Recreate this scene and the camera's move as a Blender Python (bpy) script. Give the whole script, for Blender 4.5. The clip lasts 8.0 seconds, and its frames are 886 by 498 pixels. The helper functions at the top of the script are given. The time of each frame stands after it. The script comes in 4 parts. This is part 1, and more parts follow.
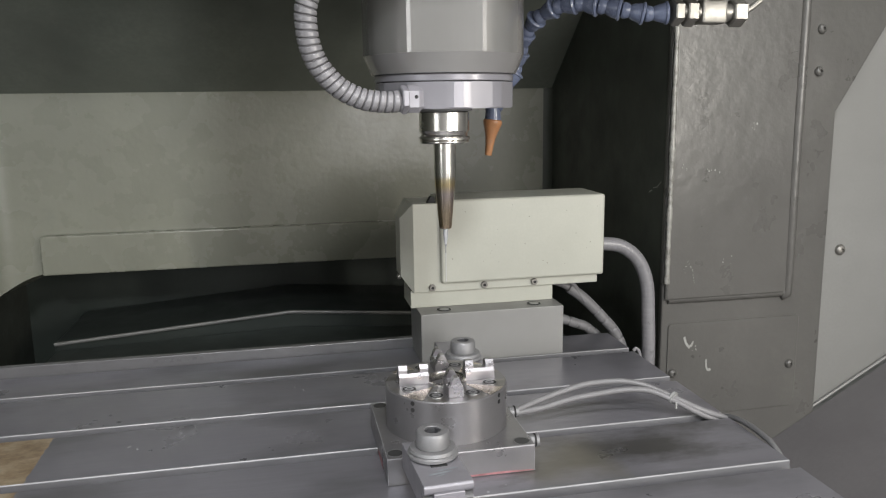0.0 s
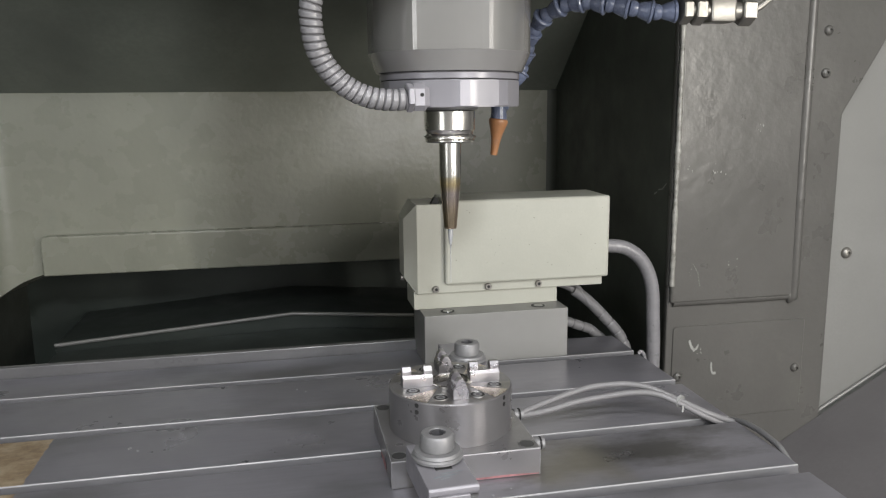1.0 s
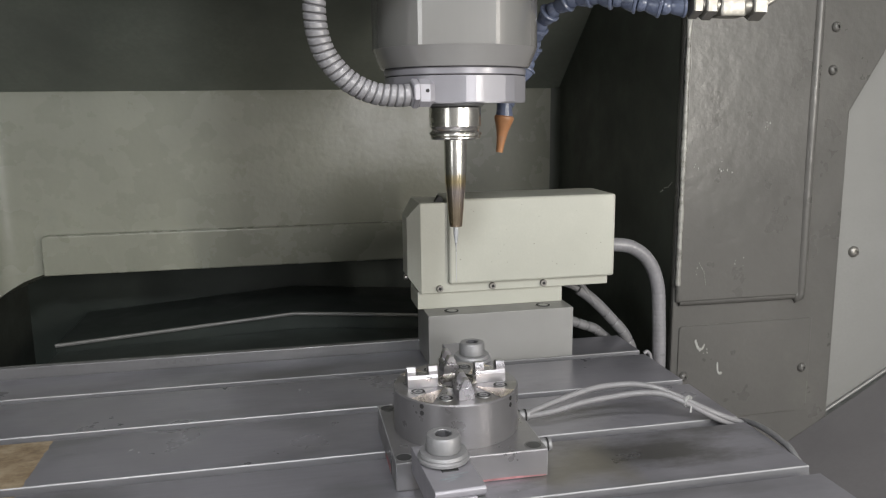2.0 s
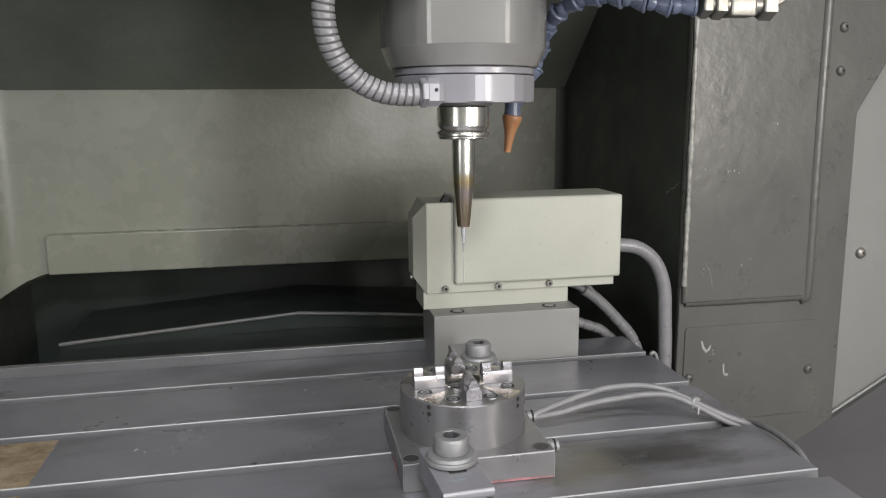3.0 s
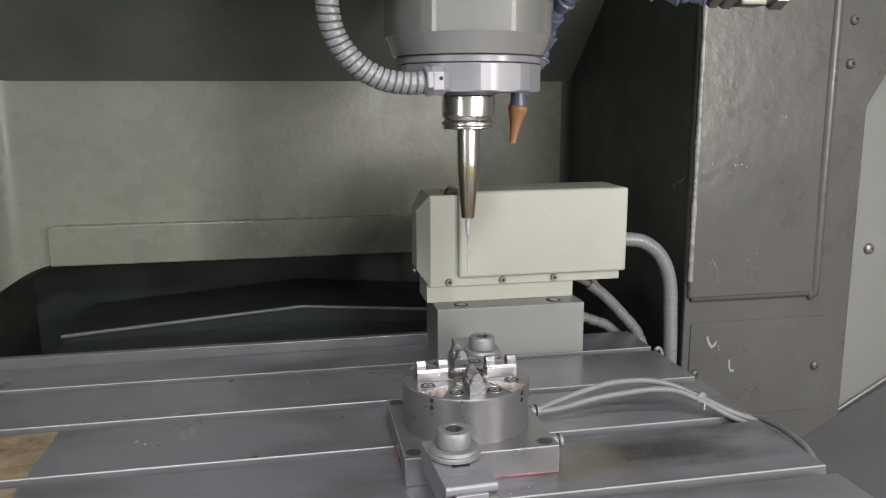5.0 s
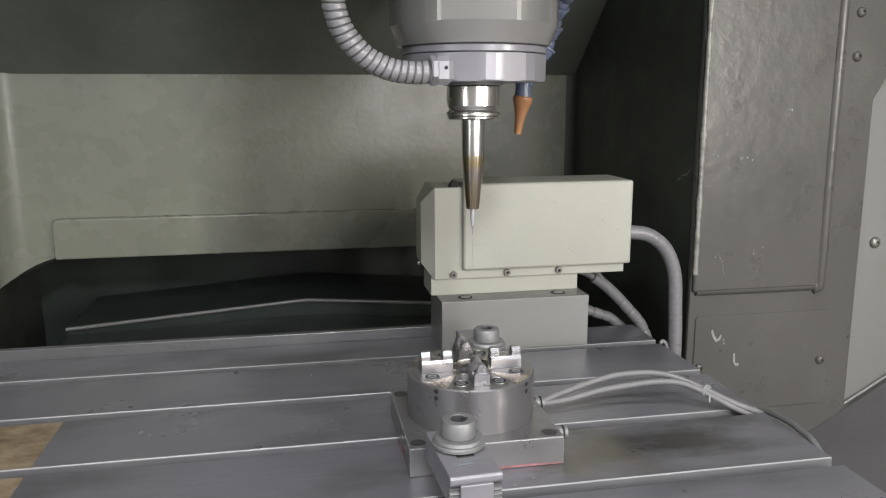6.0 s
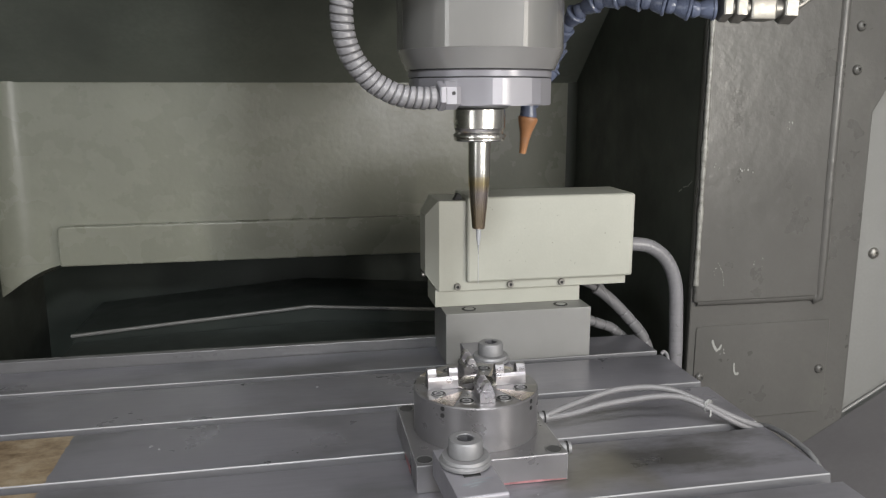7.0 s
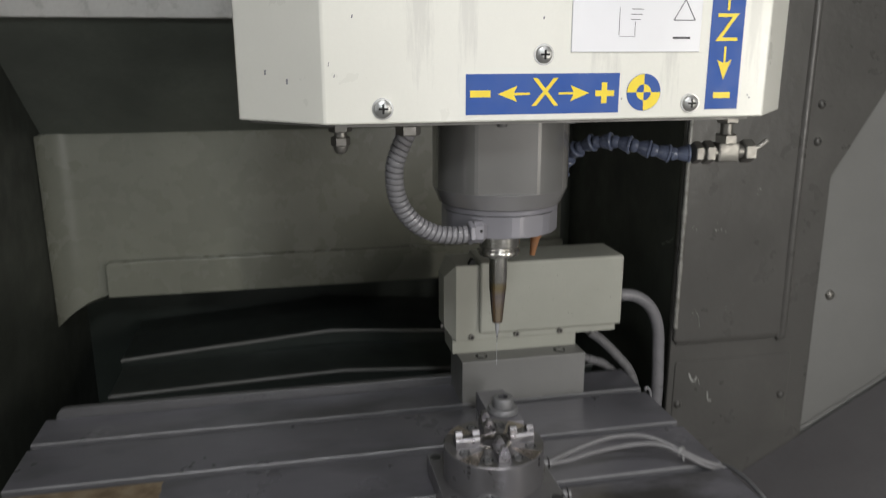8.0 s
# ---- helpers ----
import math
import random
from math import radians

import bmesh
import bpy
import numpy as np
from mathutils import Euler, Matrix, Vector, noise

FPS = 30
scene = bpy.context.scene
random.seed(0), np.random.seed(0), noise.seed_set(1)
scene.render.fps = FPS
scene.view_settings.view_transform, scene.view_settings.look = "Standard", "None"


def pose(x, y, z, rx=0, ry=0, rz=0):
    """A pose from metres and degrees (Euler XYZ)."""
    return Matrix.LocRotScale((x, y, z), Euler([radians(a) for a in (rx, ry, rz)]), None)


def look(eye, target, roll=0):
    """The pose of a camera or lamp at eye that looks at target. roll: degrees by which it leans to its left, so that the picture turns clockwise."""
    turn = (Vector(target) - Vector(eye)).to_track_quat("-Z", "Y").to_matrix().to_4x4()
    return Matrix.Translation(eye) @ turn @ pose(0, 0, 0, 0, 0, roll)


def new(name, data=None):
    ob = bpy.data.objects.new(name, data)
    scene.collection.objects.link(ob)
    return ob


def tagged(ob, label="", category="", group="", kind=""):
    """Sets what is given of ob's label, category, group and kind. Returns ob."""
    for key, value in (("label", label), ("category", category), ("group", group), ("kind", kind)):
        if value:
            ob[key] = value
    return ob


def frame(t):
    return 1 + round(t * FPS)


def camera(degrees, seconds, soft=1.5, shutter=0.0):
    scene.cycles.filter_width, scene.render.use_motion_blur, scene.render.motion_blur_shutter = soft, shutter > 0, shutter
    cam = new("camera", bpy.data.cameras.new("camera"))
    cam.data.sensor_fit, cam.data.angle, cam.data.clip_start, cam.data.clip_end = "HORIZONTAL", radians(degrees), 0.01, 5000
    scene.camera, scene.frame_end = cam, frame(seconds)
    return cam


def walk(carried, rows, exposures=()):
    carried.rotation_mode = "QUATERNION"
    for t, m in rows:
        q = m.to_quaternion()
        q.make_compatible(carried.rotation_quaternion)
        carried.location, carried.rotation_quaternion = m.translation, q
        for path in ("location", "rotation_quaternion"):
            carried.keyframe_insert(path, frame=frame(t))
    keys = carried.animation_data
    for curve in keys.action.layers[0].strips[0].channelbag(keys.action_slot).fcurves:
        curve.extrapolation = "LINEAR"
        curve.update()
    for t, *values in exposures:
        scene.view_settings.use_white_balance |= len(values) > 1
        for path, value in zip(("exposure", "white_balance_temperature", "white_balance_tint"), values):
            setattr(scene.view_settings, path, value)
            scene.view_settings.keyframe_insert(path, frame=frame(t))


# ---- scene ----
cam = camera(60.1, 8.0, soft=1.15, shutter=0.3)
PATH = [
    (0, (-0.211, -0.971, 1.312), (0.182, 0.954, 0.939), -0.8),
    (0.5, (-0.211, -0.962, 1.306), (0.183, 0.964, 0.937), -0.6),
    (1, (-0.214, -0.96, 1.306), (0.177, 0.967, 0.942), -0.6),
    (1.5, (-0.215, -0.952, 1.302), (0.175, 0.975, 0.939), -0.7),
    (3, (-0.223, -0.94, 1.301), (0.161, 0.989, 0.937), -0.5),
    (3.5, (-0.224, -0.936, 1.301), (0.159, 0.993, 0.937), -0.4),
    (4, (-0.224, -0.933, 1.298), (0.155, 0.996, 0.931), -0.4),
    (4.5, (-0.221, -0.93, 1.297), (0.158, 0.999, 0.927), -0.3),
    (6, (-0.222, -0.928, 1.286), (0.142, 1.001, 0.903), -0.2),
    (6.5, (-0.225, -0.927, 1.289), (0.14, 1.001, 0.902), -0.2),
    (7, (-0.233, -0.935, 1.318), (0.134, 0.991, 0.924), -0.1),
    (7.2, (-0.24, -0.957, 1.337), (0.13, 0.968, 0.943), -0.3),
    (7.4, (-0.255, -0.984, 1.386), (0.117, 0.941, 0.988), -0.1),
    (7.5, (-0.267, -0.994, 1.412), (0.108, 0.93, 1.017), -0.1),
    (7.6, (-0.281, -1.009, 1.44), (0.099, 0.915, 1.046), -0.1),
    (7.8, (-0.301, -1.041, 1.493), (0.082, 0.883, 1.101), -0.1),
    (7.9, (-0.31, -1.062, 1.528), (0.078, 0.854, 1.107), -0.1),
    (8, (-0.321, -1.094, 1.563), (0.07, 0.801, 1.061), -0.1),
]
walk(cam, [(t, look(eye, target, roll)) for t, eye, target, roll in PATH],
     exposures=((0.0, 0.0), (7.4, 0.0), (7.6, -0.1), (7.8, -0.70), (8.0, -1.05)))

# ---- world and lamps ----
world = bpy.data.worlds.new("world")
scene.world = world
world.use_nodes = True
world.node_tree.nodes["Background"].inputs[0].default_value = (0.80, 0.86, 1.0, 1)
world.node_tree.nodes["Background"].inputs[1].default_value = 0.10


def area(name, eye, target, sx, sy, watts, colour):
    data = bpy.data.lights.new(name, "AREA")
    data.shape, data.size, data.size_y, data.energy, data.color = "RECTANGLE", sx, sy, watts, colour
    ob = new(name, data)
    ob.matrix_world = look(eye, target)
    return ob


# a high cool lamp in front of the doors
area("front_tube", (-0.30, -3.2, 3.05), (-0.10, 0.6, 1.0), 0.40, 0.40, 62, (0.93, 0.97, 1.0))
# fills added for the unseen workshop: one overhead, one from each side
area("room_fill_above", (-0.45, -1.75, 3.55), (-0.45, -1.74, 0.0), 2.8, 0.5, 76, (0.99, 0.975, 1.0))
area("room_fill_left", (-2.40, -1.90, 1.70), (-0.1, 0.3, 1.2), 1.2, 1.3, 22, (0.97, 0.985, 1.0))
area("room_fill_right", (0.75, -3.0, 1.60), (0.1, 0.5, 1.15), 0.9, 1.2, 35, (1.0, 0.972, 0.965))
# a slim upright work lamp
area("work_lamp", (1.38, -1.68, 1.47), (0.15, 0.2, 1.30), 0.075, 0.80, 23, (1.0, 0.955, 0.87))


# ---- materials ----
def ramp(nt, src, stops):
    n = nt.nodes.new("ShaderNodeValToRGB")
    while len(n.color_ramp.elements) < len(stops):
        n.color_ramp.elements.new(0.5)
    for e, (p, c) in zip(n.color_ramp.elements, stops):
        e.position, e.color = p, (*c, 1) if len(c) == 3 else c
    nt.links.new(src, n.inputs[0])
    return n.outputs[0]


def mixed(nt, fac, a, b):
    n = nt.nodes.new("ShaderNodeMix")
    n.data_type = "RGBA"
    for sock, v in ((n.inputs[0], fac), (n.inputs[6], a), (n.inputs[7], b)):
        if isinstance(v, bpy.types.NodeSocket):
            nt.links.new(v, sock)
        elif isinstance(v, tuple):
            sock.default_value = (*v, 1)
        else:
            sock.default_value = v
    return n.outputs[2]


def math_node(nt, op, a, b=0.0, c=0.0):
    n = nt.nodes.new("ShaderNodeMath")
    n.operation = op
    for sock, v in zip(n.inputs, (a, b, c)):
        if isinstance(v, bpy.types.NodeSocket):
            nt.links.new(v, sock)
        else:
            sock.default_value = v
    return n.outputs[0]


def noise_tex(nt, co, scale, detail=5, stretch=(1, 1, 1), rough=0.55):
    m = nt.nodes.new("ShaderNodeMapping")
    m.inputs["Scale"].default_value = stretch
    nt.links.new(co, m.inputs[0])
    n = nt.nodes.new("ShaderNodeTexNoise")
    n.inputs["Scale"].default_value, n.inputs["Detail"].default_value, n.inputs["Roughness"].default_value = scale, detail, rough
    nt.links.new(m.outputs[0], n.inputs[0])
    return n.outputs[0]


def mat(name, col, rough=0.5, metal=0.0, var=0.25, scale=14, grain=180, stretch=(1, 1, 1), bump=0.05, bscale=None, coat=0.0,
        stain=None, stain_at=(0.62, 0.72), stain_scale=9, uneven=0.22):
    """Base colour varied at two scales, uneven gloss and fine relief; stain: a second colour in blotches."""
    m = bpy.data.materials.new(name)
    m.use_nodes = True
    nt = m.node_tree
    p = nt.nodes["Principled BSDF"]
    co = nt.nodes.new("ShaderNodeTexCoord").outputs["Object"]
    big, fine = noise_tex(nt, co, scale, 6), noise_tex(nt, co, grain, 3, stretch)
    lo, hi = tuple(c * (1 - var) for c in col), tuple(min(1, c * (1 + var)) for c in col)
    base = ramp(nt, big, [(0.3, lo), (0.7, hi)])
    base = mixed(nt, ramp(nt, fine, [(0.35, (0, 0, 0)), (0.65, (0.35, 0.35, 0.35))]), base, tuple(c * (1 - var * 0.9) for c in col))
    if stain:
        st = noise_tex(nt, co, stain_scale, 8, rough=0.7)
        base = mixed(nt, ramp(nt, st, [(stain_at[0], (0, 0, 0)), (stain_at[1], (0.85, 0.85, 0.85))]), base, stain)
    nt.links.new(base, p.inputs["Base Color"])
    p.inputs["Metallic"].default_value = metal
    p.inputs["Coat Weight"].default_value, p.inputs["Coat Roughness"].default_value = coat, 0.25
    r = ramp(nt, noise_tex(nt, co, scale * 2.3, 6), [(0.3, (rough * (1 - uneven),) * 3), (0.7, (min(1, rough * (1 + uneven)),) * 3)])
    nt.links.new(r, p.inputs["Roughness"])
    b = nt.nodes.new("ShaderNodeBump")
    b.inputs["Strength"].default_value, b.inputs["Distance"].default_value = bump, 0.004
    nt.links.new(noise_tex(nt, co, bscale or grain, 4, stretch), b.inputs["Height"])
    nt.links.new(b.outputs[0], p.inputs["Normal"])
    return m


PAINT = mat("olive_grey_enamel", (0.243, 0.246, 0.200), 0.27, 0, 0.10, 5, 90, bump=0.13, bscale=62, stain=(0.15, 0.16, 0.135), stain_at=(0.62, 0.85))
PANEL = mat("grey_machine_paint", (0.088, 0.085, 0.079), 0.32, 0, 0.12, 6, 120, bump=0.28, bscale=40, stain=(0.115, 0.113, 0.10), stain_at=(0.58, 0.85))
# darker copy of the enclosure paint, with the side wall's shade in it
DARK = mat("dark_shade_paint", (0.052, 0.057, 0.047), 0.5, 0, 0.25, 5, 90, bump=0.1, bscale=60)
# olive paint darkened to carry the shade on the column's flank
FLANK = mat("shaded_flank_paint", (0.052, 0.058, 0.048), 0.5, 0, 0.2, 5, 90, bump=0.1, bscale=60)
# near-black colour holds the shade inside the rear opening
RECESS = mat("shaded_recess_black", (0.026, 0.034, 0.028), 0.5, 0, 0.25, 5, 90, bump=0.1, bscale=60)
# wall paint made darker, part of the overhang's shade being in it
SHADY = mat("shaded_overhang_paint", (0.17, 0.182, 0.155), 0.5, 0, 0.2, 5, 90, bump=0.1, bscale=60)
SHEET = mat("light_grey_sheet", (0.20, 0.199, 0.19), 0.42, 0.1, 0.08, 4, 160, bump=0.06)
WORN = mat("worn_cream_sheet", (0.50, 0.49, 0.46), 0.45, 0.1, 0.12, 8, 120, bump=0.06, stain=(0.33, 0.32, 0.29), stain_at=(0.52, 0.68), stain_scale=22)
TROUGH = mat("trough_sheet", (0.140, 0.134, 0.136), 0.48, 0.2, 0.12, 4, 120, bump=0.06)
BOXPAINT = mat("grey_green_housing_paint", (0.430, 0.430, 0.374), 0.40, 0, 0.06, 10, 220, bump=0.05, stain=(0.38, 0.39, 0.32), stain_at=(0.70, 0.80), stain_scale=30)
CREAM = mat("cream_white_enamel", (0.73, 0.72, 0.65), 0.32, 0, 0.04, 5, 200, bump=0.03, coat=0.2, stain=(0.62, 0.60, 0.52), stain_at=(0.66, 0.9), stain_scale=5)
STEEL = mat("ground_steel", (0.29, 0.29, 0.29), 0.34, 0.85, 0.12, 20, 260, bump=0.03)
SATIN = mat("satin_steel", (0.226, 0.220, 0.225), 0.32, 0.65, 0.10, 14, 240, (1, 1, 12), bump=0.02, stain=(0.30, 0.28, 0.24), stain_at=(0.62, 0.78))
CHROME = mat("polished_steel", (0.70, 0.68, 0.645), 0.23, 1.0, 0.05, 20, 300, (1, 1, 10), bump=0.006)
STRAW = mat("heat_tinted_steel", (0.56, 0.42, 0.28), 0.19, 1.0, 0.10, 40, 300, (1, 1, 10), bump=0.006)


def heat_tint(m, stops):
    """Temper colours along the part's height."""
    nt = m.node_tree
    p = nt.nodes["Principled BSDF"]
    xyz = nt.nodes.new("ShaderNodeSeparateXYZ")
    nt.links.new(nt.nodes.new("ShaderNodeTexCoord").outputs["Object"], xyz.inputs[0])
    nt.links.new(ramp(nt, math_node(nt, "MULTIPLY", xyz.outputs[2], 10.0), stops), p.inputs["Base Color"])


heat_tint(STRAW, [(0.02, (0.58, 0.46, 0.33)), (0.25, (0.62, 0.50, 0.38)), (0.48, (0.60, 0.52, 0.51)), (0.60, (0.70, 0.56, 0.32)), (0.70, (0.72, 0.65, 0.52)), (0.82, (0.70, 0.68, 0.66))])
PRONG = mat("bright_ground_prong", (0.40, 0.39, 0.405), 0.30, 0.95, 0.05, 30, 300, bump=0.01)
SECTOR = mat("warm_ground_sector", (0.52, 0.46, 0.40), 0.26, 0.9, 0.12, 30, 260, (14, 1, 1), bump=0.03)
WEDGE = mat("dull_ground_wedge", (0.28, 0.27, 0.26), 0.36, 0.85, 0.12, 30, 260, (14, 1, 1), bump=0.03)
SCREWM = mat("dull_chrome_screw", (0.42, 0.42, 0.41), 0.36, 0.9, 0.1, 60, 240, bump=0.03)
BLOCKM = mat("fine_milled_block", (0.262, 0.260, 0.252), 0.42, 0.3, 0.06, 8, 300, (14, 1, 1), bump=0.015)
STRAPM = mat("blued_milled_strap", (0.27, 0.263, 0.285), 0.40, 0.4, 0.08, 10, 260, (14, 1, 1), bump=0.015)
BOLTM = mat("grey_phosphate_bolt", (0.225, 0.224, 0.228), 0.52, 0.45, 0.12, 50, 300, bump=0.04)
# black parts, and flat discs and slabs painted as the shade in holes
BLACK = mat("black_and_hole_shade", (0.012, 0.012, 0.012), 0.7, 0, 0.1)
CONDUIT = mat("grey_plastic_conduit", (0.225, 0.22, 0.23), 0.33, 0.1, 0.08, 30, 200, bump=0.03)
GREYHOSE = mat("grey_sheathed_cable", (0.165, 0.162, 0.166), 0.48, 0, 0.08, 30, 200, bump=0.03)
SPINDLEM = mat("spindle_grey_steel", (0.37, 0.362, 0.352), 0.19, 0.65, 0.05, 10, 240, (1, 1, 0.05), bump=0.006, uneven=0.05)
TAPERM = mat("matt_taper_steel", (0.34, 0.332, 0.33), 0.23, 0.5, 0.06, 10, 240, (1, 1, 14), bump=0.02, uneven=0.06)
NOSEM = mat("spindle_nose_steel", (0.255, 0.248, 0.270), 0.32, 0.2, 0.05, 10, 240, (1, 1, 14), bump=0.015, uneven=0.06)


def turned(m, amount):
    """Fine lathe marks round the part: highlights stretch along its axis."""
    nt = m.node_tree
    p = nt.nodes["Principled BSDF"]
    p.inputs["Anisotropic"].default_value, p.inputs["Anisotropic Rotation"].default_value = amount, 0.25
    tangent = nt.nodes.new("ShaderNodeTangent")
    tangent.direction_type, tangent.axis = "RADIAL", "Z"
    nt.links.new(tangent.outputs[0], p.inputs["Tangent"])


turned(SPINDLEM, 0.1)
turned(TAPERM, 0.15)
turned(NOSEM, 0.4)
BLUEP = mat("blue_grey_plastic", (0.11, 0.13, 0.195), 0.26, 0, 0.12, 40, 200, bump=0.02)
ORANGE = mat("orange_plastic", (0.40, 0.19, 0.085), 0.38, 0, 0.2, 60, 200, bump=0.03, stain=(0.27, 0.17, 0.125), stain_at=(0.55, 0.75), stain_scale=60)
NICKEL = mat("nickel_brass_fitting", (0.26, 0.25, 0.23), 0.42, 0.75, 0.12, 60, 240, bump=0.03)
SLOTW = mat("machined_slot_wall", (0.15, 0.149, 0.157), 0.5, 0.1, 0.12, 12, 120, (0.2, 1, 1), bump=0.02)
EDGE = mat("bright_worn_edge", (0.28, 0.28, 0.285), 0.45, 0.2, 0.10, 12, 120, (0.2, 1, 1), bump=0.02)
DECAL_B = mat("blue_decal", (0.02, 0.082, 0.33), 0.55, 0, 0.04, 20, bump=0.01)
DECAL_Y = mat("yellow_decal", (0.85, 0.65, 0.02), 0.4, 0, 0.04, 20, bump=0.01)
UNDER = mat("grey_underside", (0.20, 0.195, 0.185), 0.5, 0.2, 0.15, 12, 160, bump=0.05, stain=(0.10, 0.10, 0.09), stain_at=(0.55, 0.75))
PLATEM = mat("brushed_label_plate", (0.68, 0.68, 0.70), 0.35, 0.15, 0.03, 10, 300, (12, 1, 1), bump=0.01)
FADED = mat("faded_stamp", (0.158, 0.157, 0.160), 0.45, 0.4, 0.3, 90)
STAMP = mat("worn_stamp", (0.07, 0.07, 0.075), 0.5, 0.3, 0.3, 90)
CHIPPED = mat("chipped_pale_edge", (0.30, 0.295, 0.27), 0.3, 0.0, 0.2, 30, 160, bump=0.3, stain=(0.16, 0.155, 0.14), stain_at=(0.50, 0.60), stain_scale=40)
# colour of the shade inside the base plate's holes
BORE = mat("shaded_bore", (0.035, 0.035, 0.035), 0.5, 0.0, 0.2)
LIPM = mat("stained_steel_strip", (0.17, 0.168, 0.172), 0.40, 0.45, 0.18, 9, 160, (0.1, 1, 1), bump=0.02, stain=(0.11, 0.11, 0.11), stain_at=(0.50, 0.72))
INK = mat("grey_ink", (0.16, 0.16, 0.17), 0.6, 0, 0.05)
RED = mat("red_marker", (0.36, 0.17, 0.18), 0.5, 0.2, 0.35, 60)
CHALK = mat("white_chips", (0.33, 0.33, 0.31), 0.7, 0, 0.1, 60)
TOOLM = mat("carbide_tool", (0.55, 0.56, 0.58), 0.3, 0.6, 0.05)
RUBBER = mat("dark_grey_cable", (0.11, 0.11, 0.112), 0.5, 0, 0.1)
CARD = mat("white_tie", (0.28, 0.28, 0.275), 0.5)
CONCRETE = mat("workshop_floor", (0.22, 0.22, 0.21), 0.6, 0, 0.15, 2, 60)
WALLM = mat("workshop_wall", (0.55, 0.55, 0.53), 0.7, 0, 0.05, 2, 60)


def table_material():
    """Ground cast iron with long grinding marks, dark oil stains and a rust-brown area at the end."""
    m = mat("ground_cast_iron", (0.228, 0.224, 0.246), 0.33, 0.5, 0.14, 4, 160, (0.06, 1, 1), bump=0.02)
    nt = m.node_tree
    p = nt.nodes["Principled BSDF"]
    co = nt.nodes.new("ShaderNodeTexCoord").outputs["Object"]
    base = p.inputs["Base Color"].links[0].from_socket
    # broad oil stains
    st = noise_tex(nt, co, 6, 5, (0.7, 1.6, 1), 0.55)
    base = mixed(nt, ramp(nt, st, [(0.48, (0, 0, 0)), (0.70, (0.62, 0.62, 0.62))]), base, (0.095, 0.095, 0.095))
    xyz = nt.nodes.new("ShaderNodeSeparateXYZ")
    nt.links.new(co, xyz.inputs[0])
    # heavy stain beside the chuck
    def bell(v, c, w):
        d = math_node(nt, "DIVIDE", math_node(nt, "SUBTRACT", v, c), w)
        return math_node(nt, "SUBTRACT", 1.0, math_node(nt, "MULTIPLY", d, d))
    blob = math_node(nt, "MINIMUM", bell(xyz.outputs[0], 0.225, 0.22), bell(xyz.outputs[1], -0.065, 0.08))
    blob = math_node(nt, "ADD", blob, math_node(nt, "MULTIPLY", math_node(nt, "SUBTRACT", noise_tex(nt, co, 11, 7, (0.7, 1.5, 1), 0.62), 0.60), 3.2))
    base = mixed(nt, ramp(nt, blob, [(0.0, (0, 0, 0)), (0.75, (0.85, 0.85, 0.85))]), base, (0.058, 0.056, 0.049))
    # dried tan film at the edge of that stain
    haze = math_node(nt, "MINIMUM", bell(xyz.outputs[0], 0.130, 0.075), bell(xyz.outputs[1], -0.075, 0.085))
    haze = math_node(nt, "ADD", haze, math_node(nt, "MULTIPLY", math_node(nt, "SUBTRACT", noise_tex(nt, co, 14, 6), 0.55), 2.0))
    base = mixed(nt, ramp(nt, haze, [(0.0, (0, 0, 0)), (1.0, (0.6, 0.6, 0.6))]), base, (0.20, 0.185, 0.150))
    # rust-brown area on two lands
    inx = math_node(nt, "LESS_THAN", math_node(nt, "ADD", xyz.outputs[0], math_node(nt, "MULTIPLY", noise_tex(nt, co, 60, 4), 0.008)), -0.550)
    iny = math_node(nt, "LESS_THAN", xyz.outputs[1], 0.1475)
    up = math_node(nt, "GREATER_THAN", xyz.outputs[2], 0.8475)
    mask = math_node(nt, "MULTIPLY", math_node(nt, "MULTIPLY", inx, iny), up)
    brown = ramp(nt, noise_tex(nt, co, 26, 8, (1, 1.4, 1), 0.7), [(0.34, (0.10, 0.068, 0.04)), (0.5, (0.20, 0.15, 0.095)), (0.62, (0.27, 0.22, 0.15)), (0.75, (0.16, 0.15, 0.135))])
    base = mixed(nt, mask, base, brown)
    nt.links.new(base, p.inputs["Base Color"])
    nt.links.new(math_node(nt, "MULTIPLY", math_node(nt, "SUBTRACT", 1.0, mask), 0.5), p.inputs["Metallic"])
    return m


IRON = table_material()


# ---- mesh helpers ----
def finish(bm, smooth=True, angle=35):
    bmesh.ops.recalc_face_normals(bm, faces=bm.faces[:])
    for f in bm.faces:
        f.smooth = smooth
    lim = radians(angle)
    for e in bm.edges:
        if len(e.link_faces) != 2:
            continue
        turn = e.calc_face_angle(0)
        small, large = sorted(f.calc_area() for f in e.link_faces)
        if turn > lim or (turn > 0.1 and large > 12 * small):
            e.smooth = False
    return bm


def block(x0, x1, y0, y1, z0, z1, bev=0.0, seg=2):
    bm = bmesh.new()
    bmesh.ops.create_cube(bm, size=1)
    for v in bm.verts:
        v.co = Vector(((x0, x1)[v.co.x > 0], (y0, y1)[v.co.y > 0], (z0, z1)[v.co.z > 0]))
    if bev:
        bmesh.ops.bevel(bm, geom=bm.edges[:], offset=bev, segments=seg, affect="EDGES", profile=0.5)
    return finish(bm)


